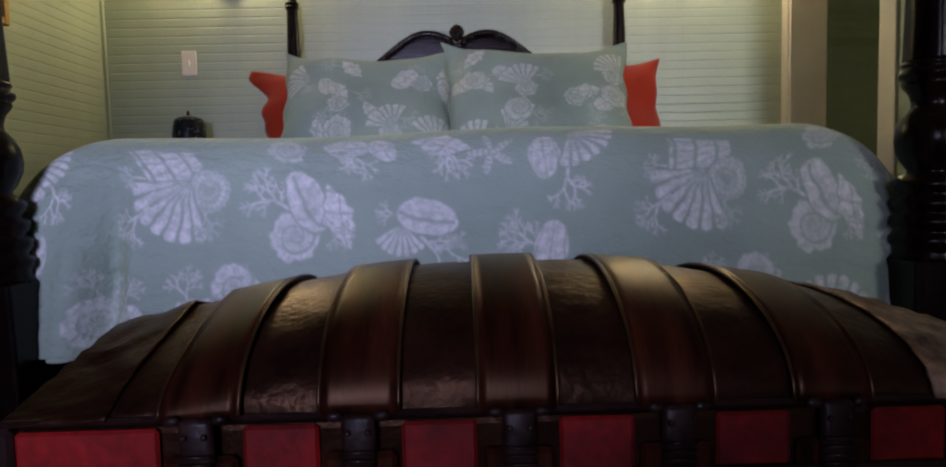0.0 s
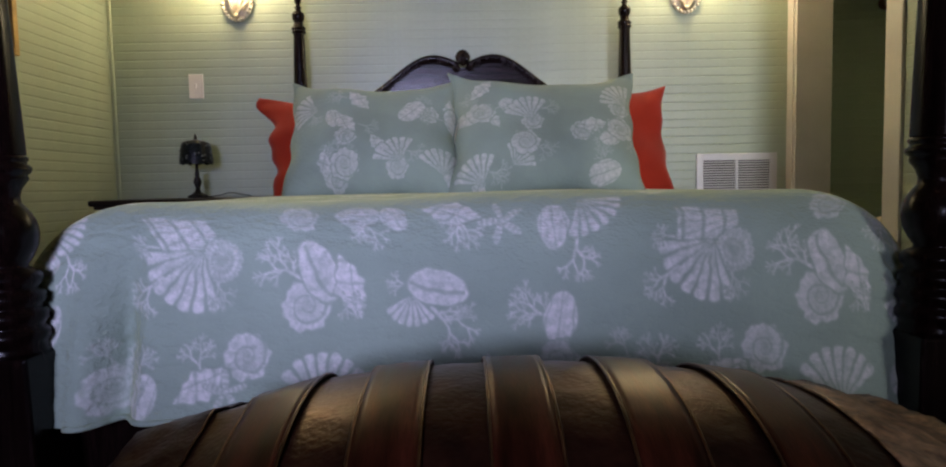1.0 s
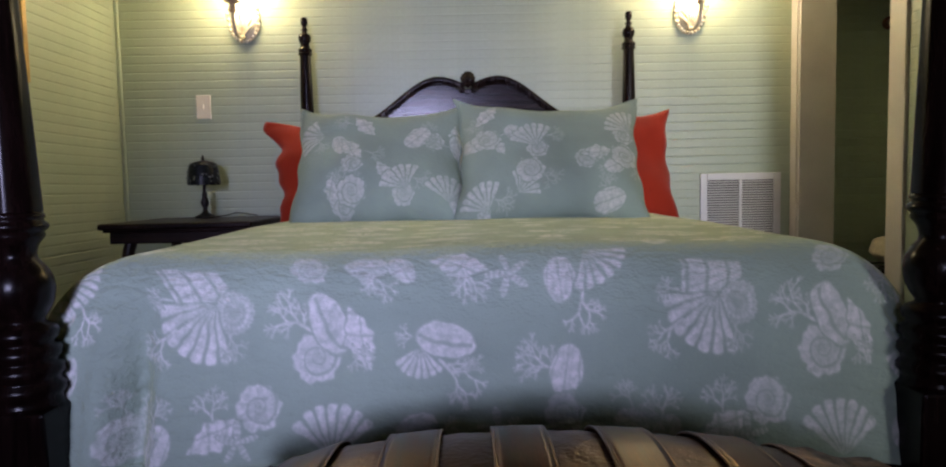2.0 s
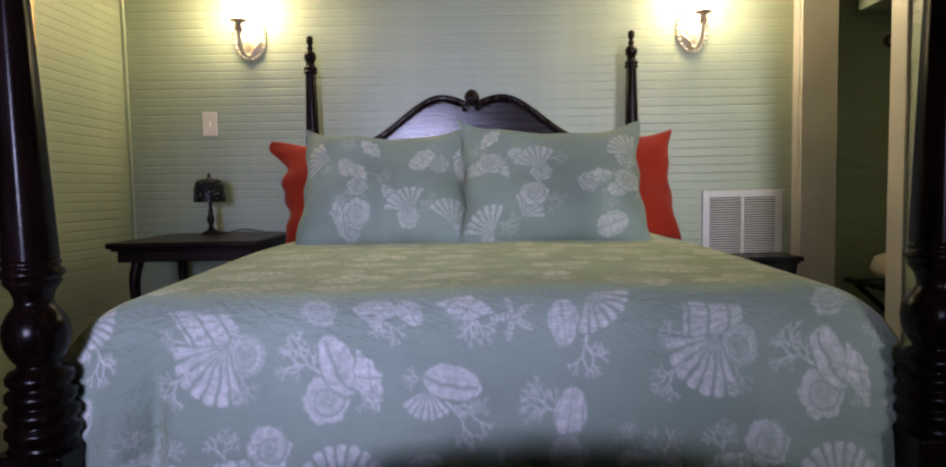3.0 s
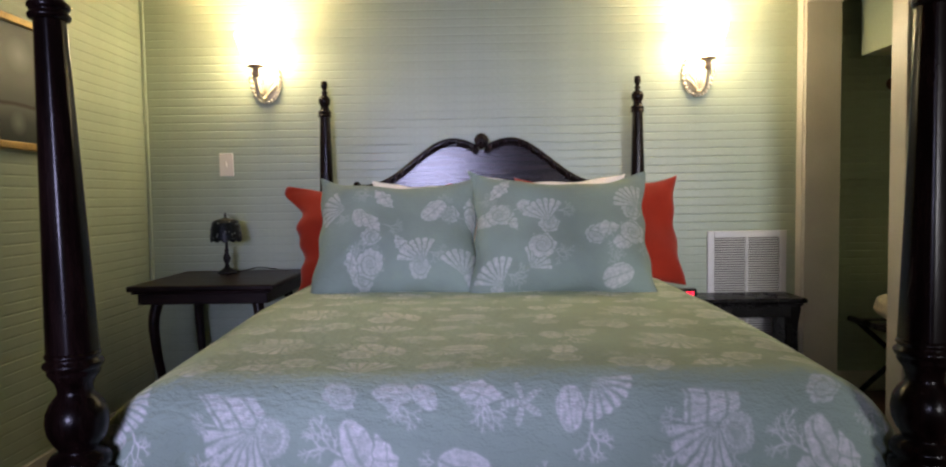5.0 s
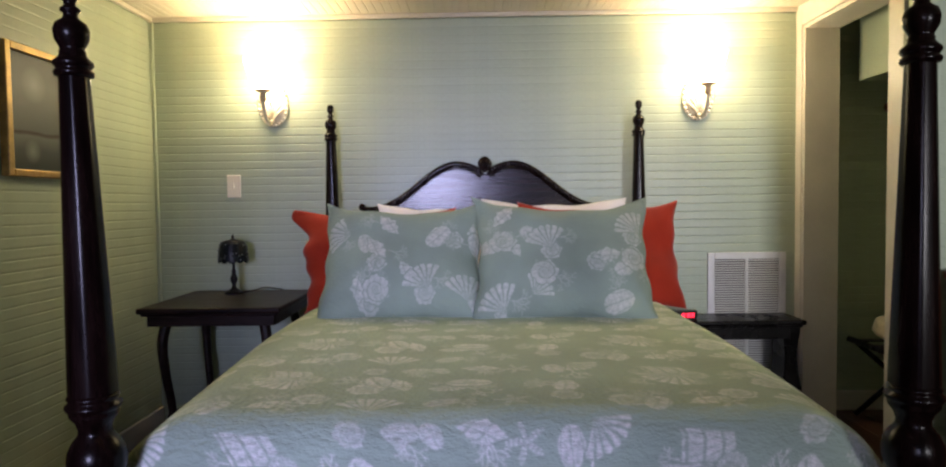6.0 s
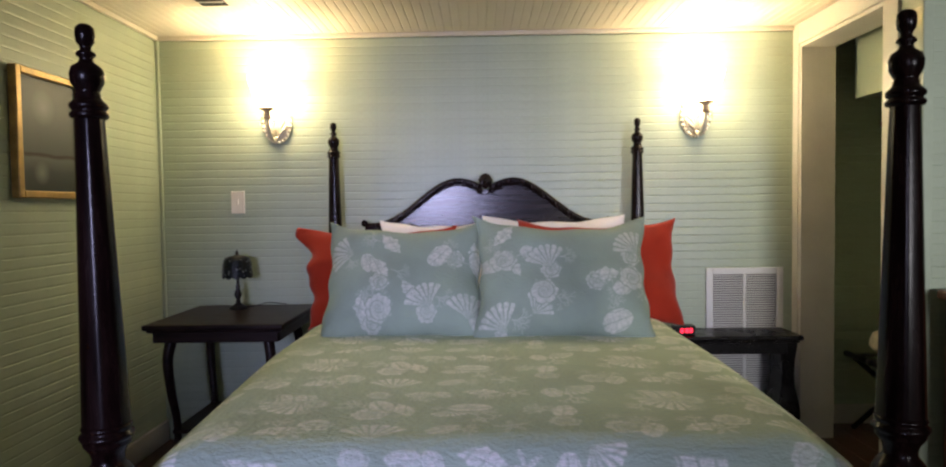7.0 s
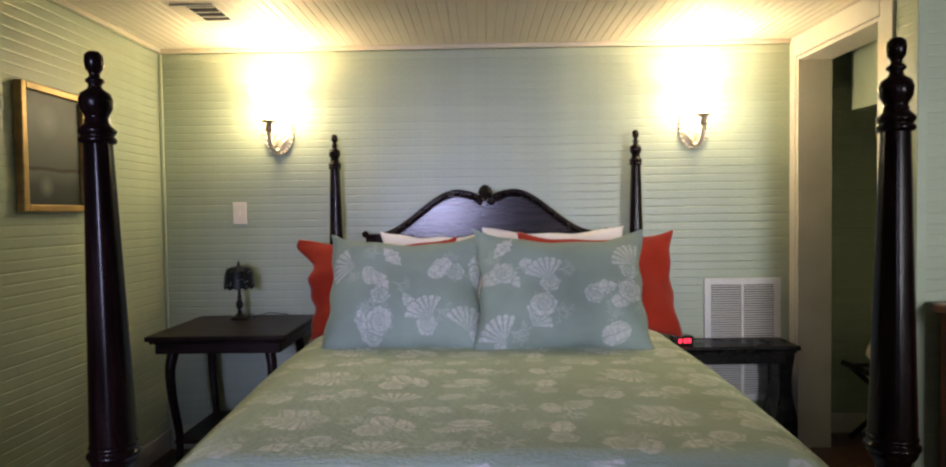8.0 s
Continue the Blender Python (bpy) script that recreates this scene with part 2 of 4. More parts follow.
def panel_with_hole(lo, hi, hole, axis):
    """A wall slab with one opening through it. axis: the wall's thin axis; hole: (a0, a1, z0, z1) along the other one."""
    bm = bmesh.new()
    o = 1 - axis
    a0, a1, z0, z1 = hole

    def slab(p0, p1, q0, q1):
        l, h = [0, 0, q0], [0, 0, q1]
        l[axis], h[axis], l[o], h[o] = lo[axis], hi[axis], p0, p1
        if p1 - p0 > 1e-4 and q1 - q0 > 1e-4:
            add_box(bm, l, h)
    slab(lo[o], a0, lo[2], hi[2])
    slab(a1, hi[o], lo[2], hi[2])
    slab(a0, a1, lo[2], z0)
    slab(a0, a1, z1, hi[2])
    return bm


north = from_bm("wall_north", box((X0 - 0.12, 0.002, 0), (X1 + 0.16, 0.12, CEIL)), groove_paint)
boarded_wall("wall_north", "seafoam green horizontal beadboard wall behind the bed", north, pose(X0, 0, 0), X1 - X0)
west = from_bm("wall_west", box((X0 - 0.12, -1.46, 0), (X0 - 0.002, 0.0, CEIL)), groove_paint)
tagged(new("wall_far_west", from_bm("wall_far_west", box((X0 - 0.12, YB, 0), (X0 - 0.002, -1.461, CEIL)), far_wall)), "plain dark brown wall", "wall", kind="structure")
boarded_wall("wall_west", "seafoam green horizontal beadboard side wall", west, pose(X0, -1.36, 0, 0, 0, 90), 1.36)
# closet wall with its doorway, seen edge on
DOOR = (-0.815, -0.075, 0.0, 2.10)
east = from_bm("wall_east", panel_with_hole((X1 + 0.002, Y1, 0), (X1 + 0.16, 0.0, CEIL), DOOR, 0), groove_paint)
tagged(new("wall_east", east), "seafoam green closet wall with a doorway", "wall", kind="structure")
me = board_mesh(0.115)
east_ob = bpy.data.objects["wall_east"]
for i in range(int(CEIL / BOARD)):
    part("board", me, None, east_ob, at=pose(X1, Y1 + 0.120, i * BOARD, 0, 0, -90))
ret = from_bm("wall_return", box((X1 + 0.16, Y1 + 0.002, 0), (X2, Y1 + 0.12, CEIL)), groove_paint)
boarded_wall("wall_return", "seafoam green beadboard wall beside the closet", ret, pose(X1 + 0.02, Y1, 0), X2 - X1 - 0.02)
tagged(new("wall_far_east", from_bm("wall_far_east", box((X2, YB, 0), (X2 + 0.12, Y1 + 0.12, CEIL)), far_wall)), "plain dark brown wall", "wall", kind="structure")
WINDOWS = ((-1.26, -0.18, 1.01, 2.03), (1.98, 2.92, 0.86, 1.94))
bm = bmesh.new()
edges = [X0 - 0.12, WINDOWS[0][0], WINDOWS[0][1], WINDOWS[1][0], WINDOWS[1][1], X2 + 0.12]
for i, (a, b) in enumerate(zip(edges, edges[1:])):
    if i % 2:
        w = WINDOWS[i // 2]
        add_box(bm, (a, YB - 0.14, 0), (b, YB, w[2]))
        add_box(bm, (a, YB - 0.14, w[3]), (b, YB, CEIL))
    else:
        add_box(bm, (a, YB - 0.14, 0), (b, YB, CEIL))
tagged(new("wall_south", from_bm("wall_south", bm, far_wall)), "plain dark brown wall with two windows", "wall", kind="structure")
# closet interior
tagged(new("closet_wall_north", from_bm("closet_wall_north", box((X1 + 0.16, 0.16, 0), (2.75, 0.24, CEIL)), groove_paint)), "green beadboard closet wall", "wall", kind="structure")
cw = bpy.data.objects["closet_wall_north"]
me = board_mesh(0.9)
for i in range(int(CEIL / BOARD)):
    part("board", me, None, cw, at=pose(X1 + 0.165, 0.158, i * BOARD))
tagged(new("closet_wall_east", from_bm("closet_wall_east", box((2.70, Y1 + 0.12, 0), (2.80, 0.16, CEIL)), wall_paint)), "plain green closet wall", "wall", kind="structure")
# floor and ceiling
floor = tagged(new("floor", from_bm("floor", box((X0 - 0.12, YB - 0.14, -0.12), (X2 + 0.12, 0.26, -0.004)), gap_shade)), "dark wooden plank floor", "floor", kind="structure")


def ceiling_mesh():
    """Beadboards that run towards the bed wall, in one mesh."""
    vs, fs = [], []
    n = int((X2 + 0.12 - X0 + 0.12) / BOARD) + 1
    for i in range(n):
        x = X0 - 0.12 + i * BOARD
        prof = [(x, 0.0028), (x + 0.0020, 0.0012), (x + 0.006, 0.0), (x + BOARD - 0.006, 0.0), (x + BOARD - 0.0020, 0.0012), (x + BOARD - 0.0003, 0.0028)]
        k = len(vs)
        vs += [(px, y, CEIL + pz) for y in (YB - 0.14, 0.26) for px, pz in prof]
        fs += [(k + j, k + j + 1, k + j + 7, k + j + 6) for j in range(5)]
    k = len(vs)
    lo, hi = (X0 - 0.12, YB - 0.14, CEIL + 0.0032), (X2 + 0.12, 0.26, CEIL + 0.1)
    vs += [(x, y, z) for z in (lo[2], hi[2]) for y in (lo[1], hi[1]) for x in (lo[0], hi[0])]
    fs += [(k, k + 1, k + 3, k + 2), (k + 4, k + 6, k + 7, k + 5), (k, k + 4, k + 5, k + 1), (k + 2, k + 3, k + 7, k + 6), (k, k + 2, k + 6, k + 4), (k + 1, k + 5, k + 7, k + 3)]
    return mesh_of("ceiling", vs, fs, ceiling_paint)


tagged(new("ceiling", ceiling_mesh()), "cream painted beadboard ceiling", "ceiling", kind="structure")


def strip(name, lo, hi, mat, label, bevel=0.003):
    return tagged(new(name, from_bm(name, box(lo, hi, bevel, 1), mat)), label, "trim", kind="structure")


strip("trim", (X0 + 0.0, -0.030, CEIL - 0.022), (X1, -0.008, CEIL), ceiling_paint, "narrow cream ceiling moulding")
strip("trim", (X0 + 0.008, -1.36, CEIL - 0.022), (X0 + 0.030, -0.031, CEIL), ceiling_paint, "narrow cream ceiling moulding")
strip("trim", (X0 + 0.008, -0.024, 0.12), (X0 + 0.026, -0.008, CEIL - 0.023), wall_paint, "green corner moulding")
strip("trim", (X0 + 0.001, -1.45, 0.0), (X0 + 0.022, -1.361, CEIL), wall_paint, "green painted vertical casing board")
strip("baseboard", (X0 + 0.008, -1.36, 0.0), (X0 + 0.024, -0.026, 0.115), trim_paint, "white painted baseboard")
strip("baseboard", (X0 + 0.026, -0.024, 0.0), (X1, -0.008, 0.115), wall_paint, "green painted baseboard")
strip("baseboard", (X1 + 0.165, 0.136, 0.0), (2.69, 0.150, 0.11), trim_paint, "white closet baseboard")
strip("baseboard", (X1 + 0.02, Y1 - 0.024, 0.0), (X2, Y1 - 0.008, 0.115), wall_paint, "green painted baseboard")
strip("trim", (X1 - 0.006, Y1 - 0.014, 0.0), (X1 + 0.034, Y1 + 0.012, CEIL), wall_paint, "green outside corner board")
# doorway: casings on the room side, jambs through the wall
door = tagged(new("door_1"), "open closet doorway with white painted casing", "doorway", kind="structure")
part("casing", box((X1 - 0.018, -0.073, 0.0), (X1 + 0.001, -0.010, CEIL), 0.003, 1), trim_paint, door)
part("casing", box((X1 - 0.018, -0.905, 0.0), (X1 + 0.001, -0.817, CEIL), 0.003, 1), trim_paint, door)
part("casing", box((X1 - 0.018, -0.8165, 2.102), (X1 + 0.001, -0.0735, CEIL - 0.002), 0.003, 1), trim_paint, door)
part("jamb", box((X1 - 0.012, -0.096, 0.0), (X1 + 0.17, -0.0755, 2.098), 0.002, 1), trim_paint, door)
part("jamb", box((X1 - 0.012, -0.8145, 0.0), (X1 + 0.17, -0.795, 2.098), 0.002, 1), trim_paint, door)
part("head_jamb", box((X1 - 0.012, -0.7945, 2.080), (X1 + 0.17, -0.0965, 2.0995), 0.002, 1), trim_paint, door)
# windows behind
for k, (a, b, z0, z1) in enumerate(WINDOWS):
    window = tagged(new("window_%d" % (k + 1)), "white framed window that lets in daylight", "window", kind="structure")
    for lo, hi in (((a, YB - 0.05, z0), (a + 0.04, YB + 0.015, z1)), ((b - 0.04, YB - 0.05, z0), (b, YB + 0.015, z1)), ((a + 0.04, YB - 0.05, z0), (b - 0.04, YB + 0.015, z0 + 0.04)), ((a + 0.04, YB - 0.05, z1 - 0.04), (b - 0.04, YB + 0.015, z1))):
        part("window_frame", box(lo, hi, 0.004, 1), trim_paint, window)


# ---- shell print ----
def scallop(x, y, ribs=7):
    """A fan shell with its hinge below: lobes with thin dark gaps and growth rings; x, y within about -1 to 1."""
    r, a = np.hypot(x, y + 0.75), np.arctan2(x, y + 0.75)
    p = (a + 1.0) / 2.0 * ribs
    lobe = np.abs(np.sin(math.pi * p))
    edge = 1.42 + 0.15 * np.sqrt(lobe)
    inside = np.clip((edge - r) / 0.05, 0, 1) * np.clip((1.0 - np.abs(a)) / 0.04, 0, 1)
    vein = 0.86 + 0.14 * np.abs(np.sin(3 * math.pi * p))
    ring = 1 - 0.30 * np.clip(1 - np.abs(r - 1.26) / 0.035, 0, 1) - 0.16 * np.clip(1 - np.abs(r - 1.02) / 0.03, 0, 1)
    return inside * np.clip(lobe * 2.0 - 0.42, 0.0, 1) * vein * ring * np.clip(0.45 + 0.42 * r, 0, 1)


def cowrie(x, y):
    """A smooth oval shell with a long dark slit and faint bands."""
    r = np.hypot(x / 0.54, y / 0.97)
    inside = np.clip((1 - r) / 0.08, 0, 1)
    slit = np.clip((np.abs(x + 0.10 - 0.16 * y * y) - 0.035) / 0.05, 0, 1)
    return inside * np.where(np.abs(y) < 0.86, 0.25 + 0.75 * slit, 1.0) * (0.90 + 0.10 * np.cos(x * 24)) * np.clip(0.66 + 0.4 * r, 0, 1)


def urchin(x, y):
    """A round shell with beaded rays."""
    r, a = np.hypot(x, y), np.arctan2(y, x)
    inside = np.clip((0.86 + 0.04 * np.cos(a * 18) - r) / 0.05, 0, 1)
    ray = np.clip(0.25 + 1.5 * np.abs(np.sin(a * 9)), 0.2, 1)
    bead = 0.75 + 0.25 * np.cos(r * 22)
    return inside * ray * bead * np.clip(0.35 + r, 0, 1)


def turret(x, y):
    """A tapering shell in whorls, each with short upright flutes."""
    w = 0.30 + 0.32 * np.clip(0.9 - y, 0, 1.8) / 1.8 * 2
    inside = np.clip((w - np.abs(x)) / 0.05, 0, 1) * np.clip((0.92 - np.abs(y)) / 0.05, 0, 1)
    whorl = np.abs(np.sin(y * 5.2 + 0.5 * x * x + 0.6))
    flute = np.abs(np.sin(x / np.maximum(w, 0.1) * 7 + np.floor((y * 5.2 + 0.6) / math.pi) * 1.1))
    return inside * np.clip(whorl * 2.6 - 0.15, 0.08, 1) * np.clip(0.35 + flute * 1.1, 0, 1)


def snail(x, y):
    r, a = np.hypot(x, y), np.arctan2(y, x)
    inside = np.clip((0.80 + 0.05 * np.sin(a * 6 + 1) + 0.03 * np.sin(a * 13) - r) / 0.06, 0, 1)
    turn = (np.log(np.maximum(r, 0.02)) * 1.1 - a / (2 * np.pi)) % 1.0
    ray = 0.9 + 0.1 * np.sin(a * 21)
    return inside * np.clip(np.abs(turn - 0.5) * 7, 0.15, 1) * ray * np.clip(0.5 + 0.6 * r, 0, 1)


def conch(x, y):
    """A spindle shell with stripes across."""
    w = 0.48 * np.clip(1 - np.abs(y - 0.15) ** 1.4, 0, 1) * (1 + 0.12 * np.sin(y * 14))
    inside = np.clip((w - np.abs(x)) / 0.06, 0, 1)
    return inside * np.clip(1.05 - 1.6 * np.clip(0.45 - np.abs(np.sin(y * 5 + x * 2.4)), 0, 1), 0.2, 1) * np.where(np.abs(x + 0.12 - 0.2 * y) < 0.035, 0.4, 1)


def cockle(x, y):
    r = np.hypot(x / 0.62, y / 0.95)
    inside = np.clip((1 - r) / 0.07, 0, 1)
    return inside * np.clip(0.2 + 2.4 * np.abs(np.sin(x * 6.5 * (1 + 0.25 * y))), 0.2, 1) * (0.92 + 0.08 * np.cos(y * 16))


def mitre(x, y):
    """A round-shouldered shell in rows of knobs."""
    r = np.hypot(x / 0.9, y / 0.6)
    inside = np.clip((1 - r) / 0.08, 0, 1)
    return inside * np.clip(1.1 - 0.9 * np.clip(0.35 - np.abs(np.sin(y * 7 + 1.2 * x * x)), 0, 1) / 0.35 - 0.35 * np.clip(0.3 - np.abs(np.sin(x * 9)), 0, 1) / 0.3, 0.15, 1)


def starfish(x, y):
    r, a = np.hypot(x, y), np.arctan2(x, y)
    edge = 0.22 + 0.75 * np.abs(np.cos(a * 2.5)) ** 2.5
    return np.clip((edge - r) / 0.06, 0, 1) * (0.65 + 0.35 * np.sin(r * 30))


def coral(x, y, seed=1):
    """A branching sprig that grows along +y from the lower edge."""
    rng = random.Random(seed)
    out = np.zeros_like(x)

    def grow(px, py, ang, length, width, depth):
        nonlocal out
        qx, qy = px + length * math.sin(ang), py + length * math.cos(ang)
        dx, dy = qx - px, qy - py
        t = np.clip(((x - px) * dx + (y - py) * dy) / (length * length), 0, 1)
        d = np.hypot(x - px - t * dx, y - py - t * dy)
        out = np.maximum(out, np.clip((width - d) / 0.04, 0, 1))
        if depth:
            for s in (-1, 1) if depth > 1 else (-1, 1, 0):
                grow(qx, qy, ang + s * rng.uniform(0.3, 0.75), length * rng.uniform(0.6, 0.9), width * 0.85, depth - 1)
            if rng.random() < 0.6:
                grow(px + dx * 0.5, py + dy * 0.5, ang + rng.choice((-1, 1)) * 0.9, length * 0.6, width * 0.8, depth - 1)
    grow(0, -0.95, 0.0, 0.5, 0.070, 4)
    return out


# repeats of the prints: width, height, and motifs of kind, across, down, radius, turn, strength
FOOT_CLUSTERS = [
    (turret, -0.012, -0.030, 0.062, 285, 0.8), (urchin, 0.047, 0.018, 0.045, 0, 0.8), (scallop, -0.023, 0.043, 0.070, 146, 1.0), (coral, -0.100, -0.012, 0.034, 80, 0.6), (coral, -0.105, 0.075, 0.054, 127, 0.75), (coral, 0.047, 0.080, 0.040, 200, 0.5),
    (coral, 0.150, 0.024, 0.056, 60, 0.85), (snail, 0.207, 0.101, 0.060, 0, 0.95), (cowrie, 0.231, 0.040, 0.064, 28, 1.0), (conch, 0.287, 0.060, 0.064, 200, 0.95), (coral, 0.293, 0.108, 0.034, 210, 0.7),
    (coral, 0.381, 0.064, 0.032, 90, 0.7), (coral, 0.490, 0.146, 0.060, 230, 0.75), (cowrie, 0.459, 0.072, 0.062, 80, 0.95), (scallop, 0.406, 0.112, 0.038, 172, 0.95),
]
EDGE_CLUSTERS = [
    (snail, 0.207, -0.069, 0.044, 0, 0.7), (mitre, 0.316, -0.069, 0.048, 0, 0.65), (cockle, 0.381, -0.062, 0.038, 30, 0.8), (coral, 0.330, -0.028, 0.050, 182, 0.75),
    (conch, 0.498, -0.066, 0.062, 75, 0.8), (coral, 0.505, -0.020, 0.054, 190, 0.8), (starfish, 0.583, -0.043, 0.048, 20, 0.75),
    (coral, 0.728, 0.034, 0.062, 185, 0.9), (cockle, 0.680, -0.034, 0.048, 10, 0.9), (scallop, 0.752, -0.064, 0.052, 225, 0.95),
]
HEM_CLUSTERS = [
    (coral, 0.626, 0.112, 0.060, 70, 0.8), (cockle, 0.691, 0.130, 0.052, 350, 0.95), (snail, 0.685, 0.205, 0.048, 0, 0.65),
    (snail, 0.815, 0.240, 0.056, 0, 0.75), (cockle, 0.877, 0.255, 0.050, 335, 0.85), (coral, 0.870, 0.180, 0.056, 10, 0.6), (coral, 0.800, 0.165, 0.044, 30, 0.55),
    (coral, -0.003, 0.178, 0.050, 20, 0.7), (conch, 0.000, 0.240, 0.062, 300, 0.9), (starfish, 0.054, 0.250, 0.044, 0, 0.7), (snail, 0.095, 0.188, 0.054, 0, 0.95),
    (scallop, 0.237, 0.235, 0.064, 0, 0.95), (mitre, 0.400, 0.235, 0.050, 20, 0.7), (coral, 0.460, 0.240, 0.050, 280, 0.6), (starfish, 0.560, 0.235, 0.046, 10, 0.65),
]
QUILT_PRINT = (0.985, 0.42, FOOT_CLUSTERS + EDGE_CLUSTERS + HEM_CLUSTERS)


def shell_cluster(x, y, turn, kinds, size=0.064):
    """A cluster at x, y on a sham: each next shell sits round the first, and a sprig of coral behind."""
    out = [(coral, x + 1.5 * size * math.cos(radians(turn)), y + 1.1 * size * math.sin(radians(turn)), size * 0.85, -turn - 90, 0.36)]
    for k, kind in enumerate(kinds[1:]):
        a = radians(turn + 70 + 120 * k)
        out.append((kind, x + 0.98 * size * math.cos(a), y + 0.98 * size * math.sin(a), size * 0.82, 40 * k - turn, 0.66))
    return out + [(kinds[0], x, y, size * 1.05, turn + 20, 0.72)]


def sham_print(clusters):
    out = []
    for x, y, turn, kinds in clusters:
        out += shell_cluster(x, y + 0.022, turn, kinds)
    return (0.86, 0.62, out)


LEFT_SHAM = sham_print([(0.065, 0.125, 60, (scallop,)), (0.265, 0.085, 200, (conch,)), (0.235, 0.215, 20, (conch, snail, cockle)), (0.475, 0.150, 300, (cockle, snail)),
                        (0.640, 0.175, 180, (cockle, conch)), (0.165, 0.385, 340, (conch, snail)), (0.235, 0.385, 250, (snail,)), (0.415, 0.340, 10, (scallop, snail, conch)), (0.590, 0.375, 345, (scallop, cockle))])
RIGHT_SHAM = sham_print([(0.100, 0.180, 330, (snail, conch, cockle)), (0.270, 0.165, 0, (scallop, snail, cockle)), (0.520, 0.245, 80, (conch, snail)), (0.615, 0.250, 60, (snail, cockle)),
                         (0.620, 0.090, 20, (scallop, snail)), (0.260, 0.320, 40, (snail, scallop)), (0.080, 0.425, 10, (scallop, conch)), (0.545, 0.430, 270, (cockle,)), (0.110, 0.045, 120, (conch,))])
PRINT_RES = 0.0020


def draw_print(width, height, motifs):
    """One repeat of a print, as a field of ink density that wraps round."""
    w, h = int(width / PRINT_RES), int(height / PRINT_RES)
    field = np.zeros((h, w))
    gy, gx = np.mgrid[0:h, 0:w].astype(float)
    rng = np.random.RandomState(len(motifs))

    def cloud(cell):
        """Smooth noise from -1 to 1 that wraps round; cell: its grain in metres."""
        my, mx = max(2, int(height / cell)), max(2, int(width / cell))
        g = rng.uniform(-1, 1, (my, mx))
        py, px = gy * my / h, gx * mx / w
        y0, x0 = py.astype(int), px.astype(int)
        fy, fx = py - y0, px - x0
        fy, fx = fy * fy * (3 - 2 * fy), fx * fx * (3 - 2 * fx)
        top = g[y0 % my, x0 % mx] * (1 - fx) + g[y0 % my, (x0 + 1) % mx] * fx
        low = g[(y0 + 1) % my, x0 % mx] * (1 - fx) + g[(y0 + 1) % my, (x0 + 1) % mx] * fx
        return top * (1 - fy) + low * fy
    warp_x, warp_y = 0.0022 * cloud(0.018) + 0.0006 * cloud(0.007), 0.0022 * cloud(0.018) + 0.0006 * cloud(0.007)
    fade = np.clip(0.94 + 0.24 * cloud(0.030) + 0.34 * cloud(0.009) + 0.14 * cloud(0.004), 0.12, 1)
    for k, (kind, cx, cy, rad, turn, power) in enumerate(motifs):
        dx = (gx * width / w + warp_x - cx + width / 2) % width - width / 2
        dy = (gy * height / h + warp_y - cy + height / 2) % height - height / 2
        near = (np.abs(dx) < rad * 1.4) & (np.abs(dy) < rad * 1.4)
        ax, ay = dx[near] / rad, -dy[near] / rad
        c, sn = math.cos(radians(turn)), math.sin(radians(turn))
        lx, ly = ax * c + ay * sn, -ax * sn + ay * c
        ink = kind(lx, ly, 7 + k) if kind is coral else kind(lx, ly)
        body = kind(lx * 0.93, ly * 0.93, 7 + k) if kind is coral else kind(lx * 0.93, ly * 0.93)
        field[near] = np.maximum(field[near] * (1 - 0.8 * (body > 0.05)), ink * power)
    halo = field.copy()
    for _ in range(3):
        halo = sum(np.roll(np.roll(halo, i, 0), j, 1) for i in (-4, 0, 4) for j in (-4, 0, 4)) / 9
    return np.clip(field * fade + 0.15 * halo * np.clip(0.5 + cloud(0.012), 0, 1), 0, 1), width, height


QUILT_INK = draw_print(*QUILT_PRINT)


def ink_at(ink, u, v):
    """Ink density at cloth coordinates in metres (arrays)."""
    field, width, height = ink
    h, w = field.shape
    x, y = np.asarray(u) / width * w, np.asarray(v) / height * h
    x0, y0 = np.floor(x).astype(int), np.floor(y).astype(int)
    fx, fy = x - x0, y - y0
    a, b = field[y0 % h, x0 % w], field[y0 % h, (x0 + 1) % w]
    c, d = field[(y0 + 1) % h, x0 % w], field[(y0 + 1) % h, (x0 + 1) % w]
    return (a * (1 - fx) + b * fx) * (1 - fy) + (c * (1 - fx) + d * fx) * fy


def set_print(me, density):
    at = me.attributes.new("print", "FLOAT", "POINT")
    at.data.foreach_set("value", np.asarray(density, dtype=np.float32).ravel())


# ---- bed ----
bed = thing("four_poster_bed", "dark espresso four-poster bed with turned posts and arched headboard", "bed", (0, 0, 0))
FOOT_Y, HEAD_Y, POST_X = -2.31, -0.12, 0.80
FINIAL = [(0.0, 0.0), (0.010, -0.001), (0.0165, -0.008), (0.018, -0.022), (0.0165, -0.038), (0.011, -0.046), (0.010, -0.054), (0.017, -0.060), (0.018, -0.065), (0.012, -0.071),
          (0.014, -0.080), (0.027, -0.090), (0.0315, -0.104), (0.030, -0.122), (0.022, -0.138), (0.021, -0.143), (0.0235, -0.147), (0.0225, -0.152), (0.026, -0.158), (0.034, -0.166), (0.0355, -0.172), (0.032, -0.178),
          (0.029, -0.181), (0.034, -0.185), (0.0355, -0.190), (0.033, -0.196), (0.024, -0.199)]


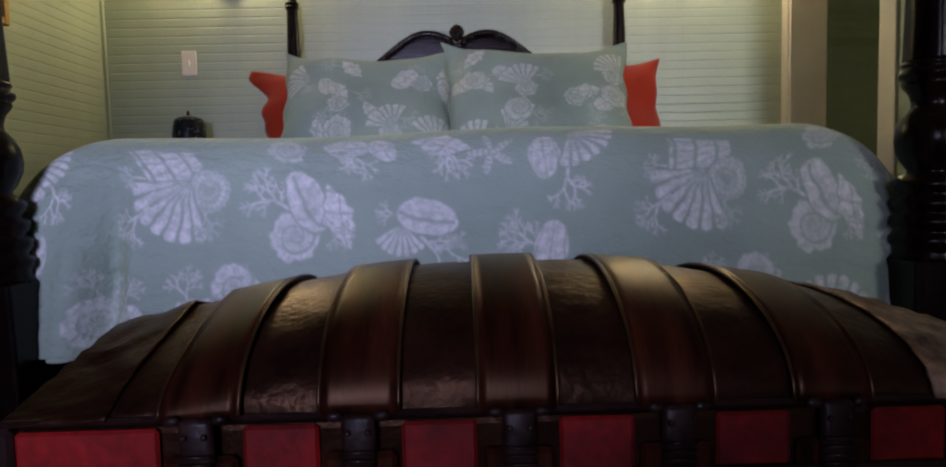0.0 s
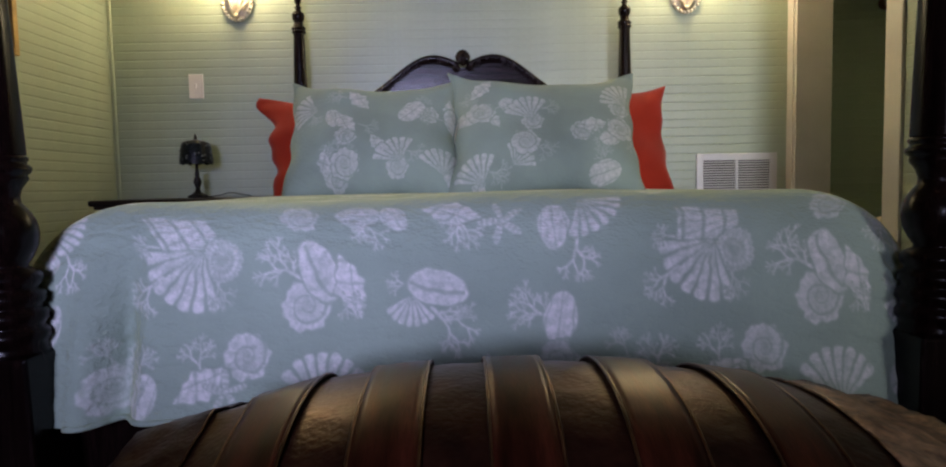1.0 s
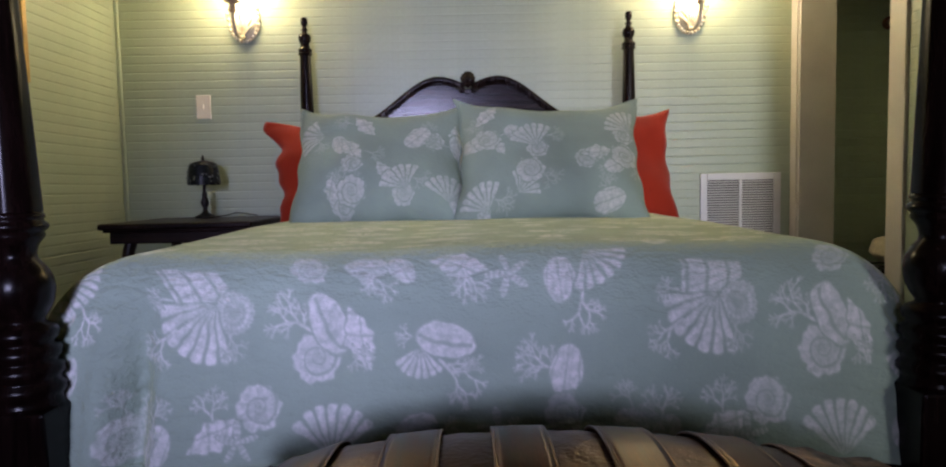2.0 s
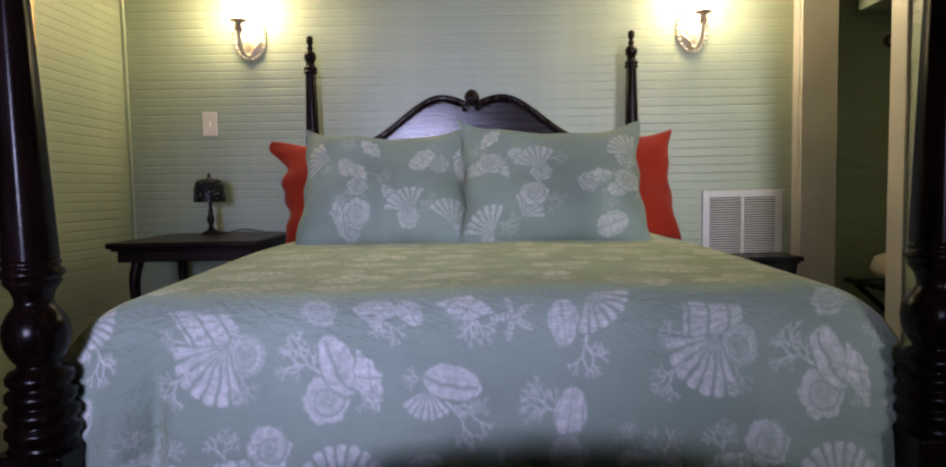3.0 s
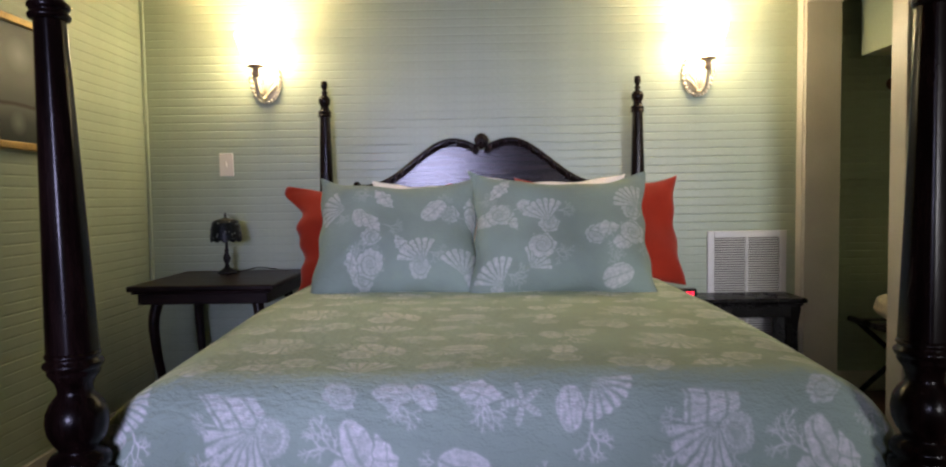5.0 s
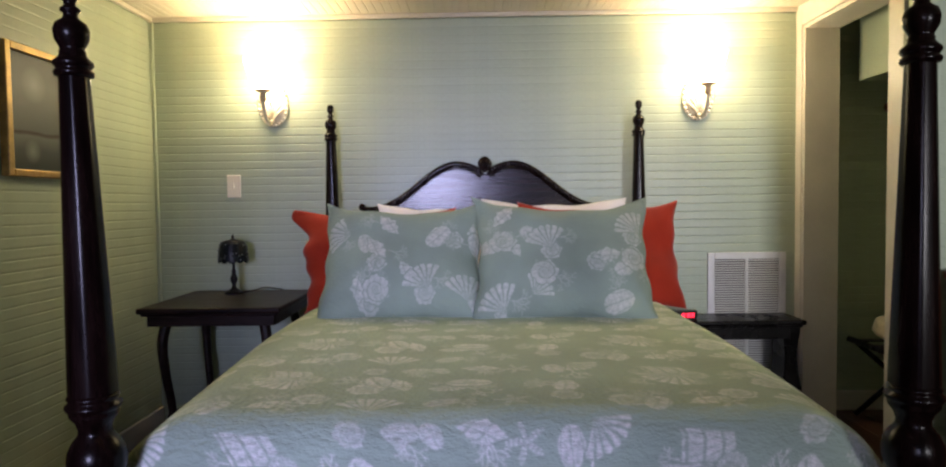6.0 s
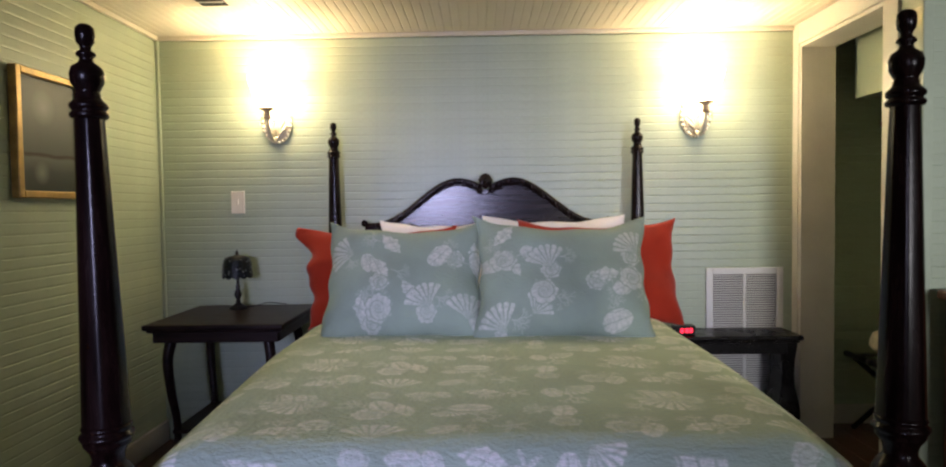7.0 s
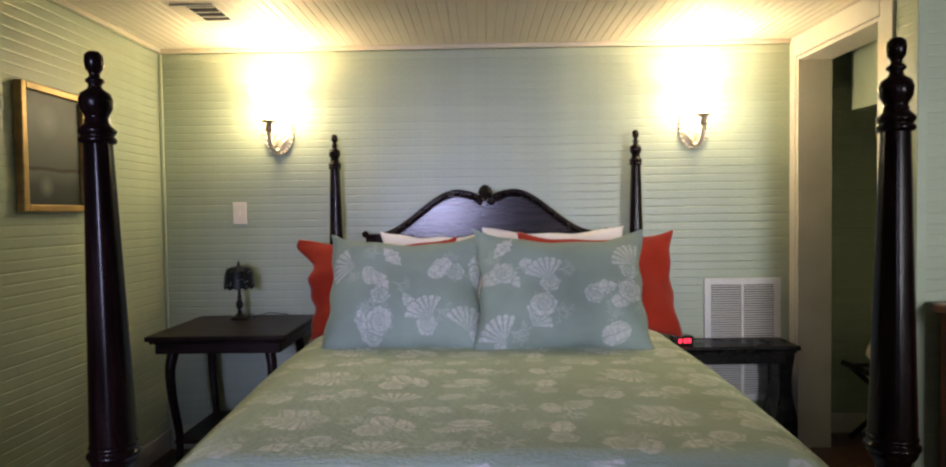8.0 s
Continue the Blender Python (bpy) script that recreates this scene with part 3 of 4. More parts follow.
def bed_post(x, y, top, scale, name, lean=0.0):
    """Finial, tapered eight-sided shaft, turned base and square foot block. lean: how far the foot stands in from the top."""
    low = 0.84
    body = [(r * scale, top + z * 0.94) for r, z in FINIAL]
    bm = lathe(body, 28, (x, y))
    post = part(name, bm, dark_wood, bed, smooth=True)
    z1 = body[-1][1] + 0.002
    shaft = bmesh.new()
    rings = []
    n = 48
    for k in range(13):
        t = k / 12
        r = scale * (0.0272 + (0.0455 - 0.0272) * t)
        z = z1 + (low - z1) * t
        ring = []
        for i in range(n):
            a = 2 * math.pi * i / n
            facet = math.cos(math.pi / 8) / math.cos((a + math.pi / 8) % (math.pi / 4) - math.pi / 8)
            rr = r * (0.35 + 0.65 * min(facet, 0.985))
            ring.append(shaft.verts.new((x + rr * math.cos(a), y + rr * math.sin(a), z)))
        rings.append(ring)
    for a, b in zip(rings, rings[1:]):
        for i in range(n):
            shaft.faces.new((a[i], b[i], b[(i + 1) % n], a[(i + 1) % n]))
    part("shaft", shaft, dark_wood, post, smooth=True)
    base = [(0.040, 0.842), (0.046, 0.836), (0.047, 0.832), (0.044, 0.828), (0.044, 0.825), (0.050, 0.820), (0.051, 0.815), (0.048, 0.809), (0.043, 0.806), (0.045, 0.801), (0.043, 0.796), (0.034, 0.784), (0.030, 0.770), (0.031, 0.760),
            (0.043, 0.745), (0.051, 0.728), (0.0535, 0.708), (0.051, 0.688), (0.042, 0.668), (0.034, 0.657), (0.034, 0.652), (0.048, 0.645), (0.054, 0.636), (0.053, 0.626), (0.046, 0.619), (0.047, 0.615), (0.056, 0.608), (0.057, 0.596), (0.050, 0.588),
            (0.051, 0.584), (0.059, 0.577), (0.060, 0.566), (0.053, 0.557), (0.053, 0.552), (0.060, 0.545), (0.061, 0.535), (0.055, 0.527), (0.055, 0.515), (0.060, 0.508)]
    part("turned_base", lathe([(r * scale, z) for r, z in base], 36, (x, y)), dark_wood, post, smooth=True)
    h = 0.060 * scale
    part("foot_block", box((x - h, y - h, 0.0), (x + h, y + h, 0.509), 0.006), dark_wood, post)
    for me in [post.data] + [c.data for c in post.children]:
        for v in me.vertices:
            v.co.x += lean * (1 - v.co.z / top)


for sx in (-1, 1):
    bed_post(sx * POST_X, FOOT_Y, 1.63, 1.0, "foot_post", 0.034 if sx < 0 else -0.006)
    bed_post(sx * POST_X, HEAD_Y, 1.72, 0.97, "head_post")


def crown(x):
    """Height of the headboard's upper edge at x."""
    a = abs(x)
    if a < 0.15:
        return 1.362 + 0.044 * math.sin(math.pi / 2 * min(1, max(0, (a - 0.02) / 0.13))) ** 0.8
    t = min(1, max(0, (0.60 - a) / 0.45)) ** 1.12
    return 1.178 + 0.228 * t * t * (3 - 2 * t)


xs = [i * 0.01 for i in range(-64, 65)]
vs = [(x, y, z) for y in (HEAD_Y - 0.014, HEAD_Y + 0.014) for x in xs for z in (0.55, crown(x) - 0.006)]
k = len(xs)
fs = []
for i in range(k - 1):
    a, b = 2 * i, 2 * k + 2 * i
    fs += [(a, a + 2, a + 3, a + 1), (b, b + 1, b + 3, b + 2), (a + 1, a + 3, b + 3, b + 1)]
fs += [(0, 1, 2 * k + 1, 2 * k), (2 * k - 2, 4 * k - 2, 4 * k - 1, 2 * k - 1)]
headboard = part("headboard", mesh_of("headboard", vs, fs, panel_wood), None, bed)
for sx in (-1, 1):
    pts = [(sx * x, HEAD_Y - 0.010, crown(x) - 0.004) for x in [0.64 - 0.008 * i for i in range(78)]]
    bm = tube(pts, [0.013 + 0.004 * min(1, i / 20) for i in range(len(pts))], 10)
    part("moulded_rim", bm, dark_wood, headboard, smooth=True)
    part("inner_bead", tube([(p[0], p[1] - 0.008, p[2] - 0.022) for p in pts[4:-3]], 0.005, 8), dark_wood, headboard, smooth=True)
    bm = ball(bmesh.new(), (sx * 0.642, HEAD_Y - 0.012, 1.186), 0.019)
    part("scroll_end", bm, dark_wood, headboard, smooth=True)
    bm = ball(bmesh.new(), (sx * 0.032, HEAD_Y - 0.016, 1.352), 0.020, (1, 0.8, 1), 14, 9)
    part("scroll_curl", bm, dark_wood, headboard, smooth=True)
bm = bmesh.new()
for i in range(7):
    a = radians(-66 + 22 * i)
    pts = [(0.004 * math.sin(a), HEAD_Y - 0.020, 1.368), (0.024 * math.sin(a), HEAD_Y - 0.030, 1.385 + 0.016 * math.cos(a)), (0.036 * math.sin(a), HEAD_Y - 0.020, 1.392 + 0.048 * math.cos(a))]
    tube(smooth_curve(pts, 5), [0.004 + 0.007 * math.sin(math.pi * (0.15 + 0.75 * j / 10)) for j in range(11)], 8, bm)
ball(bm, (0, HEAD_Y - 0.026, 1.372), 0.015)
part("carved_shell_crest", bm, dark_wood, headboard, smooth=True)
part("foot_rail", box((-0.745, FOOT_Y + 0.072, 0.22), (0.745, FOOT_Y + 0.108, 0.394), 0.006), dark_wood, bed)
for sx in (-1, 1):
    part("side_rail", box((sx * 0.775 - 0.018, FOOT_Y + 0.06, 0.22), (sx * 0.775 + 0.018, HEAD_Y - 0.06, 0.40), 0.006), dark_wood, bed)
mattress = tagged(new("mattress", from_bm("mattress", box((-0.745, -2.19, 0.36), (0.745, -0.16, 0.715), 0.07, 4), white_cloth, True)), "thick white mattress under the quilt", "mattress")


def quilt_mesh():
    """A bedspread: flat on top, rounded over the edges, hanging at the foot and the sides."""
    RF, TOP, flat_y = 0.125, 0.752, 2.140
    arc_f = RF * math.pi / 2
    us = np.arange(-1.14, 1.1401, 0.0027)
    vv = np.concatenate([np.arange(0.40, 1.55, 0.008), np.arange(1.55, flat_y - 0.06, 0.0055), np.arange(flat_y - 0.06, flat_y + arc_f + 0.256, 0.0028)])
    U, V = np.meshgrid(us, vv)
    R = 0.125 + 0.110 * np.clip((V - 1.2) / 1.0, 0, 1) ** 1.5
    flat_x, arc = 0.842 - R, R * math.pi / 2

    def fold(s, flat, r):
        a = np.clip((np.abs(s) - flat) / r, 0, math.pi / 2)
        along = np.minimum(np.abs(s), flat) + r * np.sin(a)
        drop = r * (1 - np.cos(a)) + np.maximum(0, np.abs(s) - flat - r * math.pi / 2)
        return along, drop
    ax, du = fold(U, flat_x, R)
    ay, dv = fold(V, flat_y, RF)
    z = TOP - np.where((du > 0) & (dv > 0), (du ** 3 + dv ** 3) ** (1 / 3), np.maximum(du, dv))
    front = np.clip(dv / 0.10, 0, 1)
    front = front * front * (3 - 2 * front)
    x = np.sign(U) * ax * (1 - front * 0.088)
    y = -ay - 0.046 * np.clip((dv - 0.08) / 0.3, 0, 1)
    rng = np.random.RandomState(4)
    bulge = np.zeros_like(U)
    for _ in range(14):
        kx, ky, ph, am = rng.uniform(-9, 9), rng.uniform(-7, 7), rng.uniform(0, 6.3), rng.uniform(0.0006, 0.0017)
        bulge += am * np.sin(kx * U + ky * V + ph)
    for _ in range(26):
        kx, ky, ph = rng.uniform(-60, 60), rng.uniform(50, 190), rng.uniform(0, 6.3)
        bulge += 0.00018 * front * np.sin(kx * U + ky * V + ph)
    crease = np.exp(-((U + 0.665 + 0.10 * (dv - 0.25)) / 0.030) ** 2) * front * np.clip((dv - 0.06) / 0.2, 0, 1)
    y = y - front * bulge * 1.6 + 0.046 * crease - 0.014 * np.exp(-((U + 0.735) / 0.025) ** 2) * front * np.clip((dv - 0.06) / 0.2, 0, 1)
    x = x - 0.030 * np.exp(-((U + 0.79) / 0.05) ** 2) * np.clip((dv - 0.15) / 0.2, 0, 1)
    z = z + (1 - front) * bulge * 1.5
    z = z + 0.012 * np.sin(U * 2.1 + 1.8) * np.clip((dv - 0.15) / 0.22, 0, 1)
    nr, nc = U.shape
    idx = np.arange(nr * nc).reshape(nr, nc)
    corner = (np.abs(U) > flat_x + arc * 0.82) & (V > flat_y + arc_f * 0.62)
    keep = ~(corner[:-1, :-1] & corner[1:, 1:])
    faces = np.stack([idx[:-1, :-1], idx[1:, :-1], idx[1:, 1:], idx[:-1, 1:]], -1)[keep]
    me = bpy.data.meshes.new("quilt")
    co = np.stack([x, y, z], -1).reshape(-1, 3)
    me.vertices.add(len(co))
    me.vertices.foreach_set("co", co.astype(np.float32).ravel())
    me.loops.add(faces.size)
    me.loops.foreach_set("vertex_index", faces.astype(np.int32).ravel())
    me.polygons.add(len(faces))
    me.polygons.foreach_set("loop_start", np.arange(0, faces.size, 4, dtype=np.int32))
    me.polygons.foreach_set("use_smooth", np.ones(len(faces), dtype=bool))
    me.update(calc_edges=True)
    me.materials.append(quilt_cloth)
    set_print(me, ink_at(QUILT_INK, U + 0.521, V - 2.295))
    return me


quilt = tagged(new("quilt", quilt_mesh()), "pale blue-green quilted bedspread printed with white seashells and coral", "quilt")
co = np.empty(len(quilt.data.vertices) * 3, dtype=np.float32)
quilt.data.vertices.foreach_get("co", co)
n_across = len(np.arange(-1.14, 1.1401, 0.0027))
hem = [p for p in co.reshape(-1, 3)[-n_across::4] if abs(p[0]) < 0.70]
part("hem_binding", tube([Vector((float(p[0]), float(p[1]), float(p[2]) - 0.001)) for p in hem], 0.0055, 8), quilt_cloth, quilt, smooth=True)
thick = quilt.modifiers.new("thickness", "SOLIDIFY")
thick.thickness, thick.offset = 0.008, -1.0


def pillow_mesh(name, w, h, depth, mat, seed=0, printed=None, ear=0.05, limp=0.0, flop=0.0):
    """A stuffed cushion in the xz plane, base at z = 0, with pointed corners and soft wrinkles. printed: its print."""
    n = 230 if printed else 60
    rng = np.random.RandomState(seed)
    a = np.linspace(-1, 1, n)
    A, B = np.meshgrid(a, a)
    pinch = 1 - 0.035 * (1 - B ** 2) * np.abs(A) ** 3
    pinch_b = 1 - np.where(B > 0, 0.115 if printed else 0.085, 0.02 if printed else 0.085) * (1 - A ** 2) * np.abs(B) ** 3
    X = A * w / 2 * pinch + ear * 0.25 * A * np.abs(A * B) ** 4
    Z = B * h / 2 * pinch_b + ear * 0.42 * B * np.abs(A * B) ** 3.5
    puff = np.clip((1 - A ** 4) * (1 - np.abs(B) ** (2.5 if printed else 4)), 0, 1) ** 0.52
    rip = np.zeros_like(A)
    for _ in range(9):
        kx, ky, ph = rng.uniform(-7, 7), rng.uniform(-7, 7), rng.uniform(0, 6.3)
        rip += 0.0030 * np.sin(kx * A + ky * B + ph)
    rip += 0.016 * np.sin(A * 17 + 2 * np.sin(A * 5 + seed) + seed) * np.clip(np.abs(B) - 0.6, 0, 1) * (1 - np.abs(B))
    rip += 0.016 * np.sin(B * 14 + 2 * np.sin(B * 4 + seed) + seed) * np.clip(np.abs(A) - 0.65, 0, 1) * (1 - np.abs(A))
    X = X + 0.005 * np.sin(B * 10 + seed) * np.abs(A) ** 6
    Z = Z + 0.004 * np.sin(A * 9 + seed) * np.abs(B) ** 6
    sag = 0.75 + 0.25 * np.clip(0.4 - B, 0, 1)
    out = np.clip(depth / 2 * puff * sag + rip * (puff > 0.1), 0.002, 1)
    wave = 0.016 * limp * (np.sin(B * 4.3 + seed) + 0.5 * np.sin(B * 9.7 + 2 * seed)) * np.clip(np.abs(A) - 0.5, 0, 1) * 2
    X = X + wave - flop * np.clip(-A, 0, 1) ** 3 * (0.045 * np.exp(-((B - 0.9) / 0.16) ** 2) - 0.034 * np.exp(-((B - 0.46) / 0.18) ** 2) - 0.016 * np.exp(-(B / 0.16) ** 2) - 0.044 * np.exp(-((B + 0.45) / 0.22) ** 2) - 0.062 * np.exp(-((B + 0.95) / 0.28) ** 2))
    Z = Z - flop * 0.018 * np.clip(-A - 0.6, 0, 1) * np.exp(-((B - 0.9) / 0.2) ** 2)
    verts = np.concatenate([np.stack([X, -out, Z + h / 2], -1).reshape(-1, 3), np.stack([X, out, Z + h / 2], -1).reshape(-1, 3)])
    idx = np.arange(n * n).reshape(n, n)
    q = np.stack([idx[:-1, :-1], idx[:-1, 1:], idx[1:, 1:], idx[1:, :-1]], -1).reshape(-1, 4)
    ring = list(idx[0, :-1]) + list(idx[:-1, -1]) + list(idx[-1, :0:-1]) + list(idx[:0:-1, 0])
    faces = [tuple(f) for f in q] + [tuple(f[::-1] + n * n) for f in q]
    faces += [(ring[i], ring[i] + n * n, ring[(i + 1) % len(ring)] + n * n, ring[(i + 1) % len(ring)]) for i in range(len(ring))]
    me = mesh_of(name, verts, faces, mat, True)
    if printed:
        d = ink_at(draw_print(*printed), X + w / 2, h / 2 - Z)
        set_print(me, np.concatenate([d.ravel(), d.ravel()]))
    return me


def pillow(name, label, at, w, h, depth, lean, mat, turn=0.0, roll=0.0, group="", **more):
    ob = new(name, pillow_mesh(name, w, h, depth, mat, **more))
    ob.matrix_basis = pose(*at, -lean, roll, turn)
    if more.get("printed"):
        n = 230
        rim = [i for i in range(0, n, 3)] + [i * n + n - 1 for i in range(0, n, 3)] + [n * n - 1 - i for i in range(0, n, 3)] + [(n - 1 - i) * n for i in range(0, n, 3)]
        part("welt", tube([ob.data.vertices[i].co + Vector((0, 0.002, 0)) for i in rim], 0.0034, 6), mat, ob, smooth=True)
    return tagged(ob, label, "pillow", group)


pillow("pillow", "white pillow standing against the headboard behind the others", (-0.245, -0.40, 0.735), 0.56, 0.470, 0.15, 16, white_cloth, group="white pillows", seed=1)
pillow("pillow", "white pillow standing against the headboard behind the others", (0.345, -0.40, 0.735), 0.70, 0.485, 0.15, 16, white_cloth, group="white pillows", seed=2)
pillow("pillow", "rust red pillow with a floppy corner", (-0.512, -0.62, 0.735), 0.70, 0.445, 0.15, 18, red_cloth, group="red pillows", seed=3, limp=0.4, ear=0.06, flop=1.0)
pillow("pillow", "rust red pillow standing upright on the bed", (0.515, -0.62, 0.735), 0.72, 0.462, 0.15, 18, red_cloth, group="red pillows", seed=4, limp=0.15, ear=0.06)
pillow("pillow_sham", "blue-green pillow sham printed with white shells", (-0.352, -0.970, 0.742), 0.648, 0.500, 0.22, 30, shaded_sham_cloth, group="printed shams", seed=5, printed=LEFT_SHAM, ear=0.07)
pillow("pillow_sham", "blue-green pillow sham printed with white shells", (0.300, -1.022, 0.746), 0.690, 0.500, 0.22, 30, shaded_sham_cloth, roll=1.2, group="printed shams", seed=6, printed=RIGHT_SHAM, ear=0.10)


# ---- trunk ----
TRUNK_X, TRUNK_Y = 0.09, -2.697
trunk = thing("steamer_trunk", "antique round-topped trunk with wooden slats, dark metal and red panels", "trunk", (TRUNK_X, TRUNK_Y, 0))
HALF, DEEP, SEAM = 0.465, 0.186, 0.462


def lid_point(x, a, lift=0.0):
    """On the lid: x along, a from -90 (front) to 90 (back) degrees from the top."""
    rise = 0.101 - 0.34 * (x + 0.04) ** 2 - 1.2 * max(0.0, x - 0.36) ** 1.5
    rise = max(rise, 0.012)
    s, c = math.sin(radians(a)), math.cos(radians(a))
    p = 0.97
    w = min(1.0, max(0.0, (-x - 0.27) / 0.17))
    arch = (1 - w) * abs(c) ** p + w * (1 - abs(s))
    return Vector((x, (DEEP + lift) * math.copysign(abs(s) ** p, s), SEAM + rise * arch + lift * abs(c) ** p))


def lid_sheet(x0, x1, lift, nx, thick, relief=0.0):
    bm = bmesh.new()
    angles = [-90 + 5 * i for i in range(37)]
    rows = []
    for i in range(nx + 1):
        x = x0 + (x1 - x0) * i / nx
        rows.append([bm.verts.new(lid_point(x, a, lift + relief * noise.noise(Vector((x * 30, a * 0.22, 0))))) for a in angles])
    for r, s in zip(rows, rows[1:]):
        for j in range(len(angles) - 1):
            bm.faces.new((r[j], r[j + 1], s[j + 1], s[j]))
    if thick:
        g = bm.faces[:]
        ext = bmesh.ops.extrude_face_region(bm, geom=g)
        for v in [e for e in ext["geom"] if isinstance(e, bmesh.types.BMVert)]:
            n = Vector((0, v.co.y, max(0.0, v.co.z - SEAM + 0.05))).normalized()
            v.co += n * thick
    return bm


body = part("trunk_body", box((-HALF + 0.004, -DEEP + 0.002, 0.03), (HALF - 0.004, DEEP - 0.002, SEAM - 0.006), 0.006), trunk_metal, trunk)
lid = part("lid", lid_sheet(-HALF, HALF, 0.0, 90, 0.0, 0.0022), trunk_metal, trunk, "mottled dark embossed metal lid", smooth=True)
for sx in (-1, 1):
    pts = [lid_point(sx * HALF, -90 + 5 * i, -0.001) for i in range(37)]
    me = mesh_of("lid_end", pts, [list(range(37)) if sx > 0 else list(range(36, -1, -1))], trunk_metal)
    part("lid_end", me, None, lid)
STRAPS = [-0.305 + 0.13 * i for i in range(5)]
for i, sx in enumerate(STRAPS):
    strap = part("lid_slat", lid_sheet(sx - 0.031, sx + 0.031, 0.002, 8, 0.006), strap_wood, lid, "varnished bent wooden slat", smooth=True)
    for e in (-1, 1):
        pts = [lid_point(sx + e * 0.0325, -88 + 4 * j, 0.0065) for j in range(45)]
        part("edge_bead", tube(pts, 0.0020, 6), brass_edge, strap, "worn bright metal edge", smooth=True)
    front = -DEEP - 0.010
    part("body_slat", box((sx - 0.030, front, 0.06), (sx + 0.030, -DEEP + 0.001, SEAM - 0.03), 0.004, 1), strap_wood, body)
    # cast end clamp over the slat where lid and body meet
    bm = bmesh.new()
    add_box(bm, (sx - 0.014, front - 0.006, SEAM - 0.060), (sx + 0.014, front + 0.004, SEAM + 0.004), 0.005)
    for e in (-1, 1):
        ball(bm, (sx + e * 0.019, front - 0.002, SEAM + 0.002), 0.0055, (1.3, 0.6, 0.8))
        ball(bm, (sx + e * 0.008, front - 0.007, SEAM - 0.010), 0.0028)
    for k in range(4):
        tube([(sx - 0.013, front - 0.008, SEAM - 0.026 - 0.007 * k), (sx + 0.013, front - 0.008, SEAM - 0.026 - 0.007 * k)], 0.0018, 6, bm)
    part("slat_clamp", bm, iron, trunk, "dark cast iron slat clamp", smooth=True)
for a, b in zip([-0.49] + STRAPS, STRAPS + [0.345]):
    part("front_panel", box((a + 0.034, -DEEP - 0.004, 0.10), (b - 0.034, -DEEP + 0.001, SEAM - 0.007), 0.003, 1), trunk_red, body, "oxblood red painted panel")
part("lid_rim", box((-HALF - 0.004, -DEEP - 0.005, SEAM - 0.003), (HALF + 0.004, -DEEP + 0.004, SEAM + 0.003), 0.003, 1), iron, lid)
part("body_rail", box((-HALF, -DEEP - 0.016, 0.385), (HALF, -DEEP - 0.003, 0.412), 0.004, 1), iron, body, "pale worn metal rail")
for sx in (-1, 1):
    bm = lid_sheet(sx * (HALF - 0.165) if sx > 0 else -HALF - 0.002, HALF + 0.002 if sx > 0 else -HALF + 0.085, 0.002, 34, 0.003, 0.007 if sx > 0 else 0.004)
    # right mount gets the paler metal for window light, left one stays dark
    part("corner_mount", bm, bronze if sx > 0 else trunk_metal, lid, "embossed metal corner mount", smooth=True)
    part("end_cap", box((sx * HALF - 0.008, -DEEP - 0.006, 0.0), (sx * HALF + 0.008, DEEP + 0.004, SEAM - 0.004), 0.004, 1), iron, body)


# ---- bedside tables ----
def cabriole(x, y, sx, sy, top, mat, parent):
    pts = smooth_curve([(x, y, top), (x + sx * 0.016, y + sy * 0.016, top - 0.10), (x + sx * 0.010, y + sy * 0.010, top - 0.24), (x - sx * 0.008, y - sy * 0.008, top - 0.42), (x - sx * 0.002, y - sy * 0.002, 0.07), (x + sx * 0.022, y + sy * 0.022, -0.010)], 6)
    n = len(pts)
    rad = [0.026 - 0.010 * min(1, i / (0.72 * n)) + (0.006 * max(0, (i / n - 0.85) / 0.15)) for i in range(n)]
    part("leg", tube(pts, rad, 12), mat, parent, smooth=True)


table = thing("side_table", "dark brown wooden side table with curved legs and lower shelf", "table", (-1.255, -0.335, 0.013))
part("tabletop", box((-0.325, -0.315, 0.706), (0.325, 0.315, 0.732), 0.008, 3), table_wood, table)
part("moulding", box((-0.31, -0.30, 0.694), (0.31, 0.30, 0.7055), 0.004, 2), table_wood, table)
for lo, hi in (((-0.29, -0.282, 0.645), (0.29, -0.262, 0.6935)), ((-0.29, 0.262, 0.645), (0.29, 0.282, 0.6935)), ((-0.292, -0.2615, 0.645), (-0.272, 0.2615, 0.6935)), ((0.272, -0.2615, 0.645), (0.292, 0.2615, 0.6935))):
    part("apron", box(lo, hi, 0.003, 1), table_wood, table)
for sx in (-1, 1):
    for sy in (-1, 1):
        cabriole(sx * 0.225, sy * 0.225, sx, sy, 0.66, table_wood, table)
part("lower_shelf", box((-0.235, -0.235, 0.205), (0.235, 0.235, 0.225), 0.006, 2), table_wood, table)

straw = thing("straw_bundle", "tan dried straw bundle on the side table's lower shelf", "straw", (-1.30, -0.36, 0.239))
rng = random.Random(12)
for k in range(16):
    a, r0 = rng.uniform(-0.5, 0.5), rng.uniform(0.0, 0.02)
    pts = [(-0.05 + 0.01 * r0, r0 * math.cos(k), 0.010 + r0 * 0.5), (0.02, 0.03 * math.sin(a), 0.018 + 0.02 * rng.random()), (0.10 + 0.05 * rng.random(), 0.10 * math.sin(a), 0.020 + 0.06 * rng.random())]
    part("stalk", tube(smooth_curve(pts, 4), [0.0030, 0.0030, 0.0030, 0.0028, 0.0026, 0.0024, 0.0022, 0.0020, 0.0016], 6), straw_fibre, straw, smooth=True)

